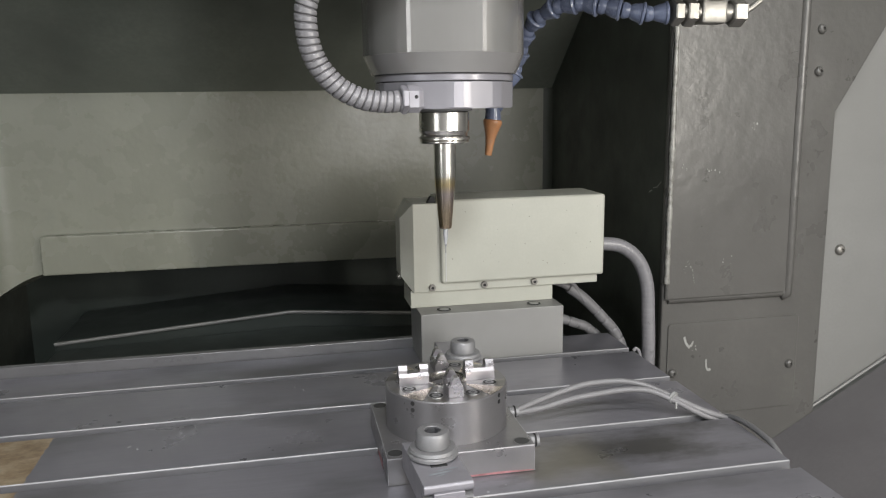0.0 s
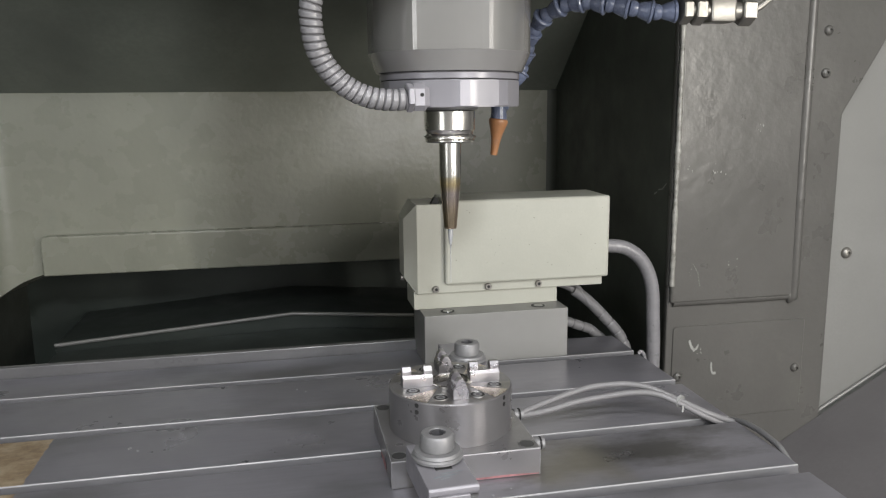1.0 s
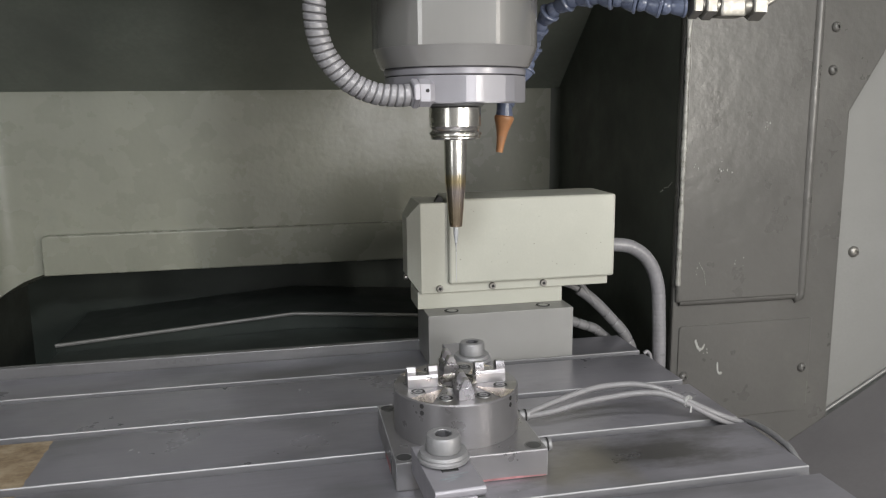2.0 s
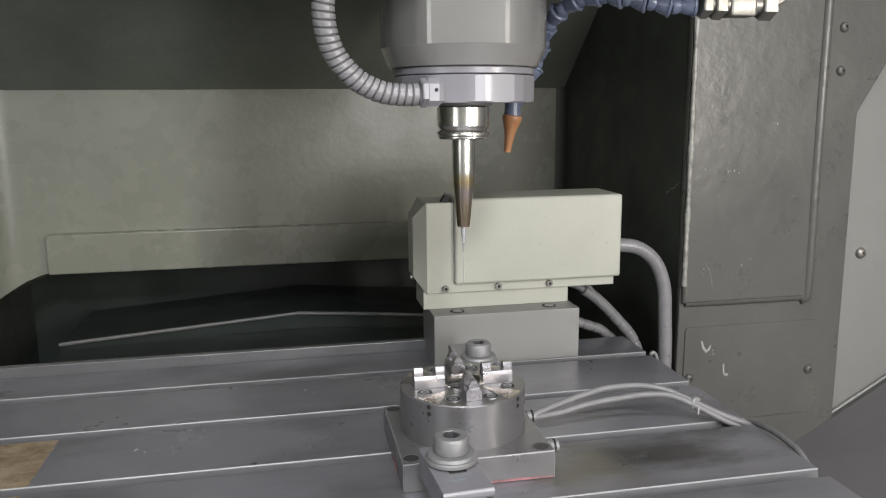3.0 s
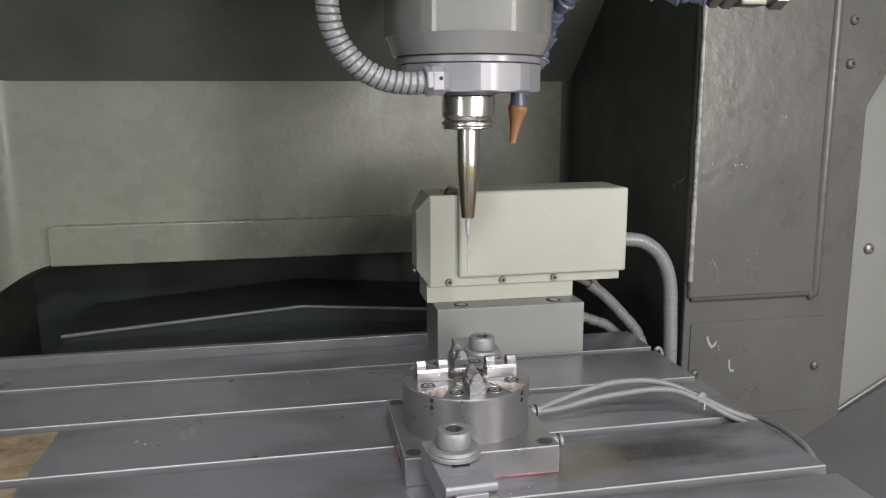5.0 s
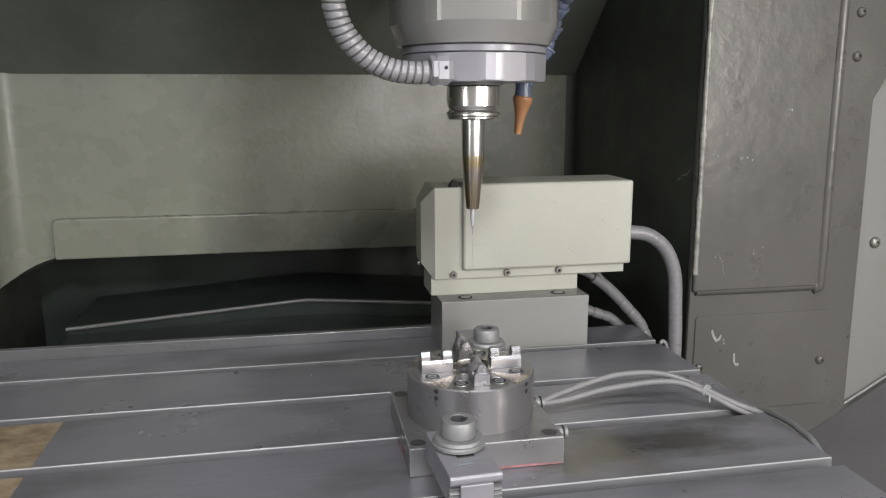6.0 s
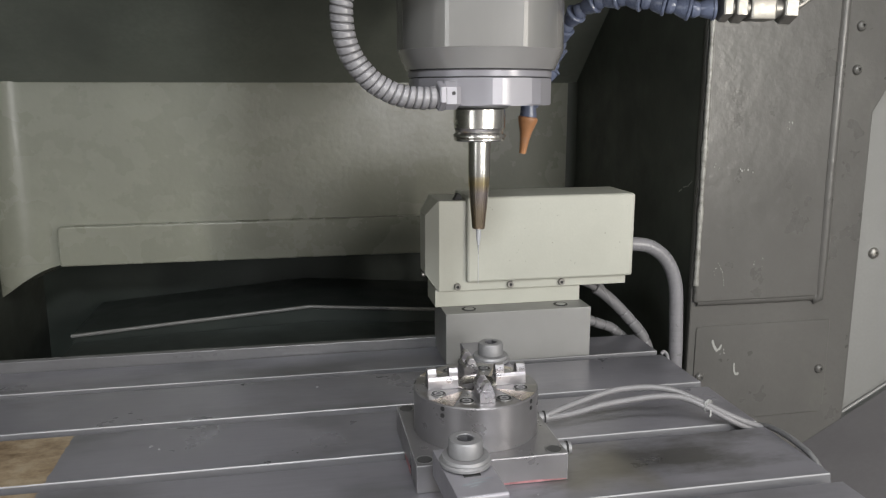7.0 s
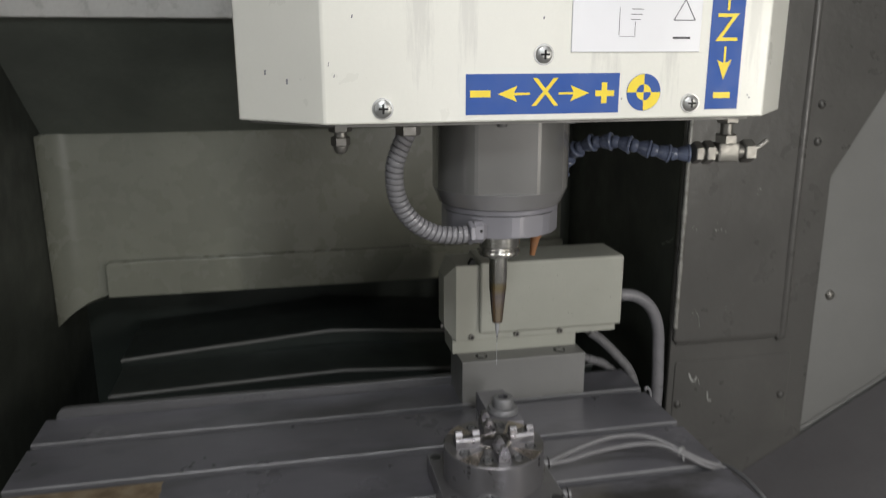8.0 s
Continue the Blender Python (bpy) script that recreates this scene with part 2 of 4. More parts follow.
def prism(poly, axis, a, b, bev=0.0, seg=2):
    """A polygon of (u, v) pushed along an axis from a to b. The pairs run x y, x z or y z."""
    put = {"z": lambda u, v, w: (u, v, w), "y": lambda u, v, w: (u, w, v), "x": lambda u, v, w: (w, u, v)}[axis]
    bm = bmesh.new()
    lo = [bm.verts.new(put(u, v, a)) for u, v in poly]
    hi = [bm.verts.new(put(u, v, b)) for u, v in poly]
    n = len(poly)
    bm.faces.new(lo)
    bm.faces.new(hi[::-1])
    for i in range(n):
        bm.faces.new((lo[i], lo[(i + 1) % n], hi[(i + 1) % n], hi[i]))
    bmesh.ops.recalc_face_normals(bm, faces=bm.faces[:])
    if bev:
        bmesh.ops.bevel(bm, geom=[e for e in bm.edges if e.calc_face_angle(0) > 0.5], offset=bev, segments=seg, affect="EDGES", profile=0.5)
    return finish(bm)


def lathe(profile, seg=64, at=(0, 0, 0), axis=(0, 0, 1), caps=True):
    """(radius, height) pairs turned about an axis."""
    caps = caps and not (len(profile) == 2 and profile[0][1] == profile[1][1])
    bm = bmesh.new()
    rings = []
    for r, h in profile:
        if r < 1e-6:
            rings.append([bm.verts.new((0, 0, h))] * seg)
        else:
            rings.append([bm.verts.new((r * math.cos(2 * math.pi * i / seg), r * math.sin(2 * math.pi * i / seg), h)) for i in range(seg)])
    for a, b in zip(rings, rings[1:]):
        for i in range(seg):
            j = (i + 1) % seg
            vs = list(dict.fromkeys((a[i], a[j], b[j], b[i])))
            if len(vs) > 2:
                bm.faces.new(vs)
    for ring, (r, h) in ((rings[0], profile[0]), (rings[-1], profile[-1])):
        if caps and r > 1e-6:
            bm.faces.new(ring)
    bm.transform(Matrix.Translation(at) @ Vector((0, 0, 1)).rotation_difference(Vector(axis)).to_matrix().to_4x4())
    return finish(bm)


def spline(points, n=60):
    """Even points on a smooth curve through the given ones."""
    ps = [Vector(p) for p in points]
    ps = [2 * ps[0] - ps[1]] + ps + [2 * ps[-1] - ps[-2]]
    dense = []
    for a, b, c, d in zip(ps, ps[1:], ps[2:], ps[3:]):
        for k in range(24):
            t = k / 24
            dense.append(0.5 * (2 * b + (c - a) * t + (2 * a - 5 * b + 4 * c - d) * t * t + (3 * b - a - 3 * c + d) * t ** 3))
    dense.append(ps[-2])
    length = [0.0]
    for a, b in zip(dense, dense[1:]):
        length.append(length[-1] + (b - a).length)
    out, j = [], 0
    for k in range(n + 1):
        s = length[-1] * k / n
        while j < len(dense) - 2 and length[j + 1] < s:
            j += 1
        f = (s - length[j]) / max(1e-9, length[j + 1] - length[j])
        out.append(dense[j].lerp(dense[j + 1], f))
    return out, length[-1]


def tube(points, radius, n=60, seg=16, closed_ends=True, helix=0.0):
    """A round tube along a smooth curve. radius: metres, or a function of the distance along it; helix: the pitch by which that winds."""
    pts, total = spline(points, n)
    bm = bmesh.new()
    rings, up = [], None
    for i, p in enumerate(pts):
        d = (pts[min(i + 1, n)] - pts[max(i - 1, 0)]).normalized()
        if up is None:
            up = d.orthogonal().normalized()
        up = (up - d * up.dot(d)).normalized()
        side = d.cross(up)
        rr = [radius(total * i / n + helix * k / seg) if callable(radius) else radius for k in range(seg)]
        rings.append([bm.verts.new(p + rr[k] * (math.cos(2 * math.pi * k / seg) * up + math.sin(2 * math.pi * k / seg) * side)) for k in range(seg)])
    for a, b in zip(rings, rings[1:]):
        for k in range(seg):
            j = (k + 1) % seg
            bm.faces.new((a[k], a[j], b[j], b[k]))
    if closed_ends:
        bm.faces.new(rings[0])
        bm.faces.new(rings[-1])
    return finish(bm, angle=60)


def hexa(r, h0, h1, at, axis):
    return lathe([(r * 0.9, h0), (r, h0 + 0.0015), (r, h1 - 0.0015), (r * 0.9, h1)], 6, at, axis)


def joined(*bms):
    out = bmesh.new()
    for b in bms:
        me = bpy.data.meshes.new("tmp")
        b.to_mesh(me)
        out.from_mesh(me)
        bpy.data.meshes.remove(me)
        b.free()
    return out


def part(name, bm, material, parent=None, label=""):
    me = bpy.data.meshes.new(name)
    bm.to_mesh(me)
    bm.free()
    me.materials.append(material)
    ob = new(name, me)
    ob.parent = parent
    return tagged(ob, label)


def thing(name, at, label, category, group=""):
    ob = new(name)
    ob.empty_display_size = 0.02
    ob.location = at
    return tagged(ob, label, category, group)


def structure(name, bm, material, label, category):
    return tagged(part(name, bm, material), label, category, kind="structure")


def moved(bm, at):
    bm.transform(Matrix.Translation(at))
    return bm


TOP = 0.85          # the table's top
AX, AY = -0.010, -0.005   # the spindle's axis

# ---- large structure ----
structure("floor", block(-3, 3, -4, 2.2, -0.1, 0), CONCRETE, "grey concrete workshop floor", "floor")
structure("wall_south", block(-3, 3, -4.1, -4, 0, 3.6), WALLM, "plain light workshop wall", "wall")
structure("wall_east", block(3, 3.1, -4, 2.2, 0, 3.6), WALLM, "plain light workshop wall", "wall")
structure("wall_west", block(-3.1, -3, -4, 2.2, 0, 3.6), WALLM, "plain light workshop wall", "wall")
structure("wall_north", block(-3, 3, 2.2, 2.3, 0, 3.6), WALLM, "plain light workshop wall", "wall")
structure("ceiling", block(-3, 3, -4, 2.2, 3.6, 3.7), WALLM, "plain light workshop ceiling", "ceiling")

# enclosure of the machine
def arc(cx, cy, r, a0, a1, n=8):
    return [(cx + r * math.cos(radians(a0 + (a1 - a0) * i / n)), cy + r * math.sin(radians(a0 + (a1 - a0) * i / n))) for i in range(n + 1)]


back_plan = [(-0.945, 1.16)] + arc(-0.875, 1.03, 0.07, 180, 90) + [(0.503, 1.10), (0.503, 1.16)]
structure("back_wall", prism(back_plan, "z", 0.903, 1.352), PAINT, "olive grey painted rear wall of the machine", "wall")
structure("back_rail", prism([(-0.82, 0.90)] + [(0.502, 0.90), (0.502, 1.0)] + arc(-0.808, 0.988, 0.012, 90, 180, 4), "y", 1.068, 1.099, 0.004), PAINT,
          "raised olive grey rail along the rear wall", "rail")
# corner in the flank colour: the wall's fall into shade is painted
structure("wall_corner", prism([(0.503, 1.10)] + arc(0.503, 1.078, 0.022, 90, 0, 8) + [(0.525, 1.16), (0.503, 1.16)], "z", 0.903, 1.352), FLANK, "rounded corner beside the rear wall, coloured dark for its shade", "wall")
corner = prism([(-0.945, 1.16)] + arc(-0.875, 1.03, 0.07, 180, 90) + [(-0.85, 1.1), (-0.83, 1.1), (-0.81, 1.1), (-0.81, 1.16)], "z", 0.84, 0.9028)
for v in corner.verts:
    if v.co.z < 0.86:
        k = min(1.0, (v.co.x + 0.945) / 0.135)
        v.co.z = 0.838 + 0.063 * (1 - (1 - k) ** 1.7)
structure("back_wall_corner", finish(corner), PAINT, "curved lower corner of the rear wall", "wall")
structure("rear_overhang", prism([(1.099, 1.35), (0.752, 1.632), (0.752, 1.66), (1.16, 1.36)], "x", -1.2, 1.0), SHADY, "sloping underside of the upper cover, coloured darker for its shade", "cover")
structure("upper_cover", block(-1.2, 1.0, 0.735, 0.75, 1.632, 2.4, 0.003), WORN, "worn light grey upper cover sheet", "cover")
structure("wall_left", block(-0.975, -0.947, -0.6, 1.36, 0.2, 2.4), DARK, "side wall inside the machine, coloured dark for its shade", "wall")
# unseen post, added to give the barrel a dark band to reflect
structure("unseen_post", block(-1.36, -1.29, -0.95, -0.62, 0.2, 2.3, 0.004), DARK, "unseen dark post that the spindle barrel reflects", "wall")
structure("recess_back", block(-1.0, 0.60, 1.34, 1.36, 0.2, 1.0), RECESS, "wall behind the rear opening, coloured near black for its shade", "wall")
structure("recess_top", block(-1.0, 0.60, 1.17, 1.34, 0.985, 1.0), RECESS, "top of the rear opening, coloured near black for its shade", "wall")
structure("machine_bed", block(-0.97, 0.70, -0.6, 1.34, 0.2, 0.34), TROUGH, "grey chip pan under the table", "machine bed")
structure("saddle", block(-0.55, 0.25, -0.35, 0.40, 0.34, 0.745, 0.01), PANEL, "grey cast saddle under the table", "saddle")

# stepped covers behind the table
# dull sheet, its colour lowered to hold the shadow of the head
COVERM = mat("dull_shaded_cover_sheet", (0.048, 0.057, 0.051), 0.40, 0.4, 0.15, 4, 120, (0.1, 1, 1), bump=0.03)
for y0, y1, ridge in ((1.0, 1.32, ((-0.79, 0.742), (-0.215, 0.786), (0.10, 0.762), (0.50, 0.735))),
                      (0.80, 0.995, ((-0.785, 0.726), (-0.20, 0.746), (0.10, 0.727), (0.50, 0.70)))):
    cover = thing("way_cover", (0, y0, 0.34), "dull green-grey stepped sliding way cover behind the table, darkened as in shade", "way cover", "way covers")
    shape = [(-0.79, 0.34), (0.50, 0.34)] + list(reversed(ridge))
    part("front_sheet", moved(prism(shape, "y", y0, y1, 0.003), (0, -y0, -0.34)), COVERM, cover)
    for a, b in zip(ridge, ridge[1:]):
        # paler lip puts the highlight of the ridge in as colour
        lip = tube([(a[0], y0 - 0.002, a[1] - 0.001), ((a[0] + b[0]) / 2, y0 - 0.002, (a[1] + b[1]) / 2 - 0.001), (b[0], y0 - 0.002, b[1] - 0.001)], 0.005, 4, 8)
        part("lip", moved(lip, (0, -y0, -0.34)), SHEET, cover, "pale lip coloured as the ridge's highlight")

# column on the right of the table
structure("column_side", block(0.526, 0.560, 0.431, 1.36, 0.2, 2.4), FLANK, "side of the machine column, coloured dark for its shade", "wall")
structure("column_front", prism([(0.524, 0.2), (0.897, 0.2), (0.890, 1.284), (1.36, 2.07), (1.36, 2.4), (0.524, 2.4)], "y", 0.415, 0.430, 0.003), PANEL,
          "grey painted sheet-metal front of the machine column", "panel")
structure("embossed_panel", prism([(0.5265, 0.914), (0.795, 0.914)] + arc(0.800, 0.922, 0.008, -90, 0, 3) + [(0.808, 2.35), (0.5265, 2.35)], "y", 0.405, 0.416, 0.005, 3), PANEL,
          "embossed grey painted panel with chipped edges", "panel")
structure("panel_bead", tube([(0.800, 0.4095, 2.35), (0.800, 0.4095, 1.6), (0.801, 0.4095, 1.2), (0.804, 0.4120, 0.93), (0.797, 0.4155, 0.9165), (0.78, 0.4175, 0.9150), (0.66, 0.4175, 0.9150), (0.535, 0.4175, 0.916)], lambda d: 0.0112 + 0.0006 * noise.noise((d * 60, 0.4, 1.1)), 300, 16), PANEL,
          "rounded bead round the embossed panel", "trim")
# pale colour serves both the chipped paint and the corner's highlight
structure("worn_lit_corner", tube([(0.5285, 0.4075, 0.95), (0.5280, 0.4070, 1.10), (0.5285, 0.4072, 1.22), (0.5280, 0.4068, 1.33), (0.5283, 0.4070, 1.45), (0.5280, 0.4070, 2.3)],
          lambda d: 0.0050 + 0.0016 * noise.noise((d * 30, 1.7, 0.3)) + 0.0010 * noise.noise((d * 110, 4.1, 2.2)), 400, 10), CHIPPED,
          "chipped corner of the embossed panel, its highlight set in the pale colour", "trim")
structure("access_cover", prism(arc(0.547, 0.668, 0.008, 180, 270, 3) + arc(0.832, 0.668, 0.008, 270, 360, 3) + arc(0.832, 0.855, 0.008, 0, 90, 3) + arc(0.547, 0.855, 0.008, 90, 180, 3),
          "y", 0.4125, 0.416, 0.001, 1), PANEL, "flat grey screwed access cover", "cover")
structure("side_sheet", block(0.88, 1.40, 0.432, 0.440, 0.2, 2.4), SHEET, "light grey side sheet of the machine", "panel")
# out of view; extended to y -1.25 to even the panel's reflection
structure("side_wall_right", block(1.40, 1.41, -1.25, 0.44, 0.2, 2.4), SHEET, "unseen light grey side wall, run forward to fill the panel's reflection", "wall")


def slope(x):
    return 0.643 + (x - 0.899) * 0.56


structure("chip_slope", prism([(0.48, slope(0.48)), (1.40, slope(1.40)), (1.40, slope(1.40) - 0.01), (0.48, slope(0.48) - 0.01)], "y", -0.6, 0.414), TROUGH,
          "sloping grey chip chute beside the table", "chute")
structure("slope_bead", tube([(0.899, 0.427, slope(0.899) + 0.002), (1.15, 0.427, slope(1.15) + 0.002), (1.399, 0.427, slope(1.399) + 0.002)], 0.0035, 8, 8), SHEET,
          "bright folded edge above the chip chute", "trim")


def round_screw(at, r, axis=(0, -1, 0), material=NICKEL, name="button_screw", label="domed socket screw in the grey panel"):
    s = thing(name, at, label, "screw", "screws")
    part("head", lathe([(r, 0), (r, r * 0.18), (r * 0.82, r * 0.5), (r * 0.5, r * 0.68), (r * 0.36, r * 0.70), (r * 0.34, r * 0.35), (0, r * 0.35)], 24, (0, 0, 0), axis), material, s)
    return s


for sx, sy, sz, sr in ((0.844, 0.415, 1.447, 0.010), (0.844, 0.415, 1.365, 0.010), (0.823, 0.4125, 0.756, 0.010), (0.552, 0.4125, 0.757, 0.010)):
    round_screw((sx, sy, sz), sr, material=PANEL, label="painted-over domed screw in the grey panel")
round_screw((0.940, 0.432, 0.994), 0.012, label="dark steel button screw in the light sheet")

# chipped paint on the column
rng = random.Random(4)
for cx, cz, w, n in ((0.598, 0.808, 0.006, 2), (0.659, 0.992, 0.010, 4), (0.613, 1.183, 0.009, 6), (0.631, 1.172, 0.004, 2), (0.553, 1.182, 0.008, 4), (0.703, 1.260, 0.007, 4), (0.566, 0.979, 0.012, 3)):
    bm = bmesh.new()
    y = 0.4045 if cz > 0.914 else 0.412
    for _ in range(n):
        px, pz, r = cx + rng.uniform(-w, w), cz + rng.uniform(-w, w), rng.uniform(0.0005, 0.0016)
        k = rng.uniform(0, 3)
        vs = [bm.verts.new((px + r * rng.uniform(0.5, 1.3) * math.cos(k + a * math.pi / 3), y, pz + 1.5 * r * rng.uniform(0.5, 1.3) * math.sin(k + a * math.pi / 3))) for a in range(6)]
        f = bm.faces.new(vs)
        lift = bmesh.ops.extrude_face_region(bm, geom=[f])
        for v in lift["geom"]:
            if isinstance(v, bmesh.types.BMVert):
                v.co.y += 0.0006
    tagged(part("paint_chips", finish(bm), CHALK), "small white chips in the grey paint", "paint chips", kind="stuff")



def scrape(trail, width):
    """A ragged scraped streak through the grey paint, along a line of (x, z)."""
    bm = bmesh.new()
    for (x0, z0), (x1, z1) in zip(trail, trail[1:]):
        for i in range(5):
            u = (i + rng.uniform(0.2, 0.8)) / 5
            px, pz, r = x0 + (x1 - x0) * u, z0 + (z1 - z0) * u, width * rng.uniform(0.6, 1.3)
            y = (0.4046 if pz > 0.914 else 0.4121) - rng.uniform(0, 0.0004)
            lo = [bm.verts.new((px + r * rng.uniform(0.6, 1.2) * math.cos(a * math.pi / 3), y, pz + 1.6 * r * rng.uniform(0.6, 1.2) * math.sin(a * math.pi / 3))) for a in range(6)]
            hi = [bm.verts.new(v.co + Vector((0, 0.0007, 0))) for v in lo]
            bm.faces.new(lo)
            for a in range(6):
                bm.faces.new((lo[a], lo[(a + 1) % 6], hi[(a + 1) % 6], hi[a]))
    tagged(part("paint_scrape", finish(bm), CHALK), "pale scraped streak in the grey paint", "paint scrape", kind="stuff")


scrape([(0.5750, 0.833), (0.5800, 0.820), (0.5865, 0.811), (0.5930, 0.815), (0.5960, 0.822)], 0.0021)
scrape([(0.6020, 0.806), (0.6045, 0.803)], 0.0012)
scrape([(0.6270, 0.780), (0.6285, 0.766), (0.6310, 0.7585), (0.6390, 0.7585)], 0.0019)
scrape([(0.570, 0.996), (0.583, 0.974), (0.588, 0.945)], 0.0009)

flank_scratch = bmesh.new()
for (y0, z0), (y1, z1), w in (((0.442, 1.152), (0.459, 1.140), 0.0012), ((0.455, 1.141), (0.476, 1.136), 0.0016), ((0.480, 1.132), (0.492, 1.126), 0.0018)):
    lo = [flank_scratch.verts.new(p) for p in ((0.5256, y0, z0 - w), (0.5256, y1, z1 - w * 0.5), (0.5256, y1, z1 + w), (0.5256, y0, z0 + w * 0.6))]
    hi = [flank_scratch.verts.new(v.co + Vector((0.0008, 0, 0))) for v in lo]
    flank_scratch.faces.new(lo)
    for a in range(4):
        flank_scratch.faces.new((lo[a], lo[(a + 1) % 4], hi[(a + 1) % 4], hi[a]))
tagged(part("paint_scrape", finish(flank_scratch), CHIPPED), "pale scratch in the paint of the column side", "paint scrape", kind="stuff")

# ---- the table ----
SLOTS = (0.328, 0.168, 0.008, -0.152, -0.312)      # far edge of each T-slot
FRONT, BACK = -0.40, 0.430


def table_profile():
    c = 0.0012
    pts = [(FRONT, TOP - 0.10), (FRONT, TOP - c), (FRONT + c, TOP)]
    for far in sorted(SLOTS):
        near = far - 0.020
        pts += [(near - c, TOP), (near, TOP - c), (near, TOP - 0.026), (near - 0.008, TOP - 0.026), (near - 0.008, TOP - 0.042),
                (far + 0.008, TOP - 0.042), (far + 0.008, TOP - 0.026), (far, TOP - 0.026), (far, TOP - 0.0011), (far + 0.0011, TOP)]
    return pts + [(BACK - c, TOP), (BACK, TOP - c), (BACK, TOP - 0.10)]


table = thing("machine_table", (0, 0, 0.745), "ground cast-iron machine table with five T-slots and oil stains", "machine table")
table_top = part("table_top", moved(prism(table_profile(), "x", -0.815, 0.413), (0, 0, -0.745)), IRON, table)
for far in SLOTS:
    edge = prism([(far - 0.0002, TOP - 0.0012), (far + 0.0010, TOP + 0.0002), (far + 0.0015, TOP + 0.0001), (far + 0.0004, TOP - 0.0016)], "x", -0.8149, 0.4129)
    part("slot_edge", moved(edge, (0, 0, -0.745)), EDGE, table, "bright worn edge of a T-slot")
    flank = prism([(far - 0.0004, TOP - 0.0016), (far + 0.0006, TOP - 0.0016), (far + 0.0006, TOP - 0.0185), (far - 0.0004, TOP - 0.0185)], "x", -0.8149, 0.4129)
    part("slot_wall", moved(flank, (0, 0, -0.745)), SLOTW, table, "machined grey wall of a T-slot")
lip_shape = [(-0.797, TOP - 0.05), (0.20, TOP - 0.05), (0.20, TOP + 0.0195)] + arc(-0.779, TOP + 0.0015, 0.018, 90, 180, 6)
rear_lip = part("rear_lip", moved(prism(lip_shape, "y", 0.432, 0.447, 0.0015), (0, 0, -0.745)), LIPM, table, "raised grey steel rear strip")
for i in range(7):
    part("stamped_mark", block(-0.462 + i * 0.0135, -0.4545 + i * 0.0135, 0.4316, 0.4322, TOP + 0.007 - 0.745, TOP + 0.0135 - 0.745), FADED, rear_lip, "worn illegible stamped mark")
# bring the stain pattern into place: the top is modelled about the table's foot
table_top.data.transform(Matrix.Translation((0, 0, 0.745)))
table_top.location = (0, 0, -0.745)

# ---- clamped chuck ----
CX, CY = -0.012, -0.004
chuck = thing("pallet_chuck", (CX, CY, TOP), "round ground-steel pallet chuck with four prongs on a square plate", "chuck")


plate_poly = [(-0.095, -0.100), (0.094, -0.100), (0.094, 0.085), (-0.095, 0.085)]
part("base_plate", prism(plate_poly, "z", 0, 0.036, 0.0015), SATIN, chuck, "square satin steel base plate")
for a, b in (((-0.0945, -0.0995, 0.0355), (0.0935, -0.0995, 0.0355)), ((0.0935, -0.0995, 0.001), (0.0935, -0.0995, 0.0355)), ((-0.0945, -0.0995, 0.001), (-0.0945, -0.0995, 0.0355)),
             ((0.0935, -0.0995, 0.0355), (0.0935, 0.0845, 0.0355)), ((-0.0945, -0.0995, 0.0355), (-0.0945, 0.0845, 0.0355))):
    mid = tuple((u + v) / 2 for u, v in zip(a, b))
    part("plate_edge", tube([a, mid, b], lambda d: 0.0005 + 0.0003 * noise.noise((d * 90, a[0] * 40, b[2] * 40)), 40, 8), EDGE, chuck, "bright worn edge of the plate")
for hx, hy in ((0.080, -0.087), (-0.083, -0.085), (-0.083, 0.072), (0.080, 0.072)):
    rim = part("mounting_hole", lathe([(0.0115, 0.0362), (0.0105, 0.0368), (0.0095, 0.0364), (0.0092, 0.0362)], 28, (hx, hy, 0), caps=False), STEEL, chuck)
    # uncut plate: a flat disc carries the bore's shade
    part("bore", lathe([(0.0, 0.0363), (0.0093, 0.0363)], 28, (hx, hy, 0)), BORE, rim, "flat dark disc for the shade in the bore")
R = 0.0820
part("chuck_body", lathe([(R, 0.0362), (R, 0.0925), (R - 0.0015, 0.094), (0.030, 0.094), (0.0285, 0.0945), (0.024, 0.0935), (0.022, 0.085), (0.021, 0.060), (0, 0.060)], 96), SATIN, chuck,
     "satin ground steel chuck body")
part("centre_ring", lathe([(0.0285, 0.094), (0.0285, 0.0965), (0.0265, 0.0975), (0.0235, 0.0965), (0.0225, 0.090), (0.0225, 0.085)], 48, caps=False), CHROME, chuck, "polished centre ring")


def prong(turn):
    """A radial finger: a block with chamfered shoulders and a tapered tooth at each end."""
    body = prism([(-0.0100, 0.094), (0.0100, 0.094), (0.0100, 0.1062), (0.0072, 0.1098), (-0.0072, 0.1098), (-0.0100, 0.1062)], "x", 0.0252, 0.0655, 0.0004, 1)
    teeth = []
    for a, b in ((0.0252, 0.0372), (0.0535, 0.0655)):
        teeth.append(prism([(-0.0070, 0.1096), (0.0070, 0.1096), (0.0066, 0.1142), (0.0030, 0.1202), (-0.0030, 0.1202), (-0.0066, 0.1142)], "x", a, b, 0.0004, 1))
    bm = joined(body, *teeth)
    bm.transform(Matrix.Rotation(radians(turn), 4, "Z"))
    return finish(bm, angle=20)


for turn in (0, 90, 180, 270):
    part("prong", prong(turn), PRONG, chuck, "bright ground steel prong")
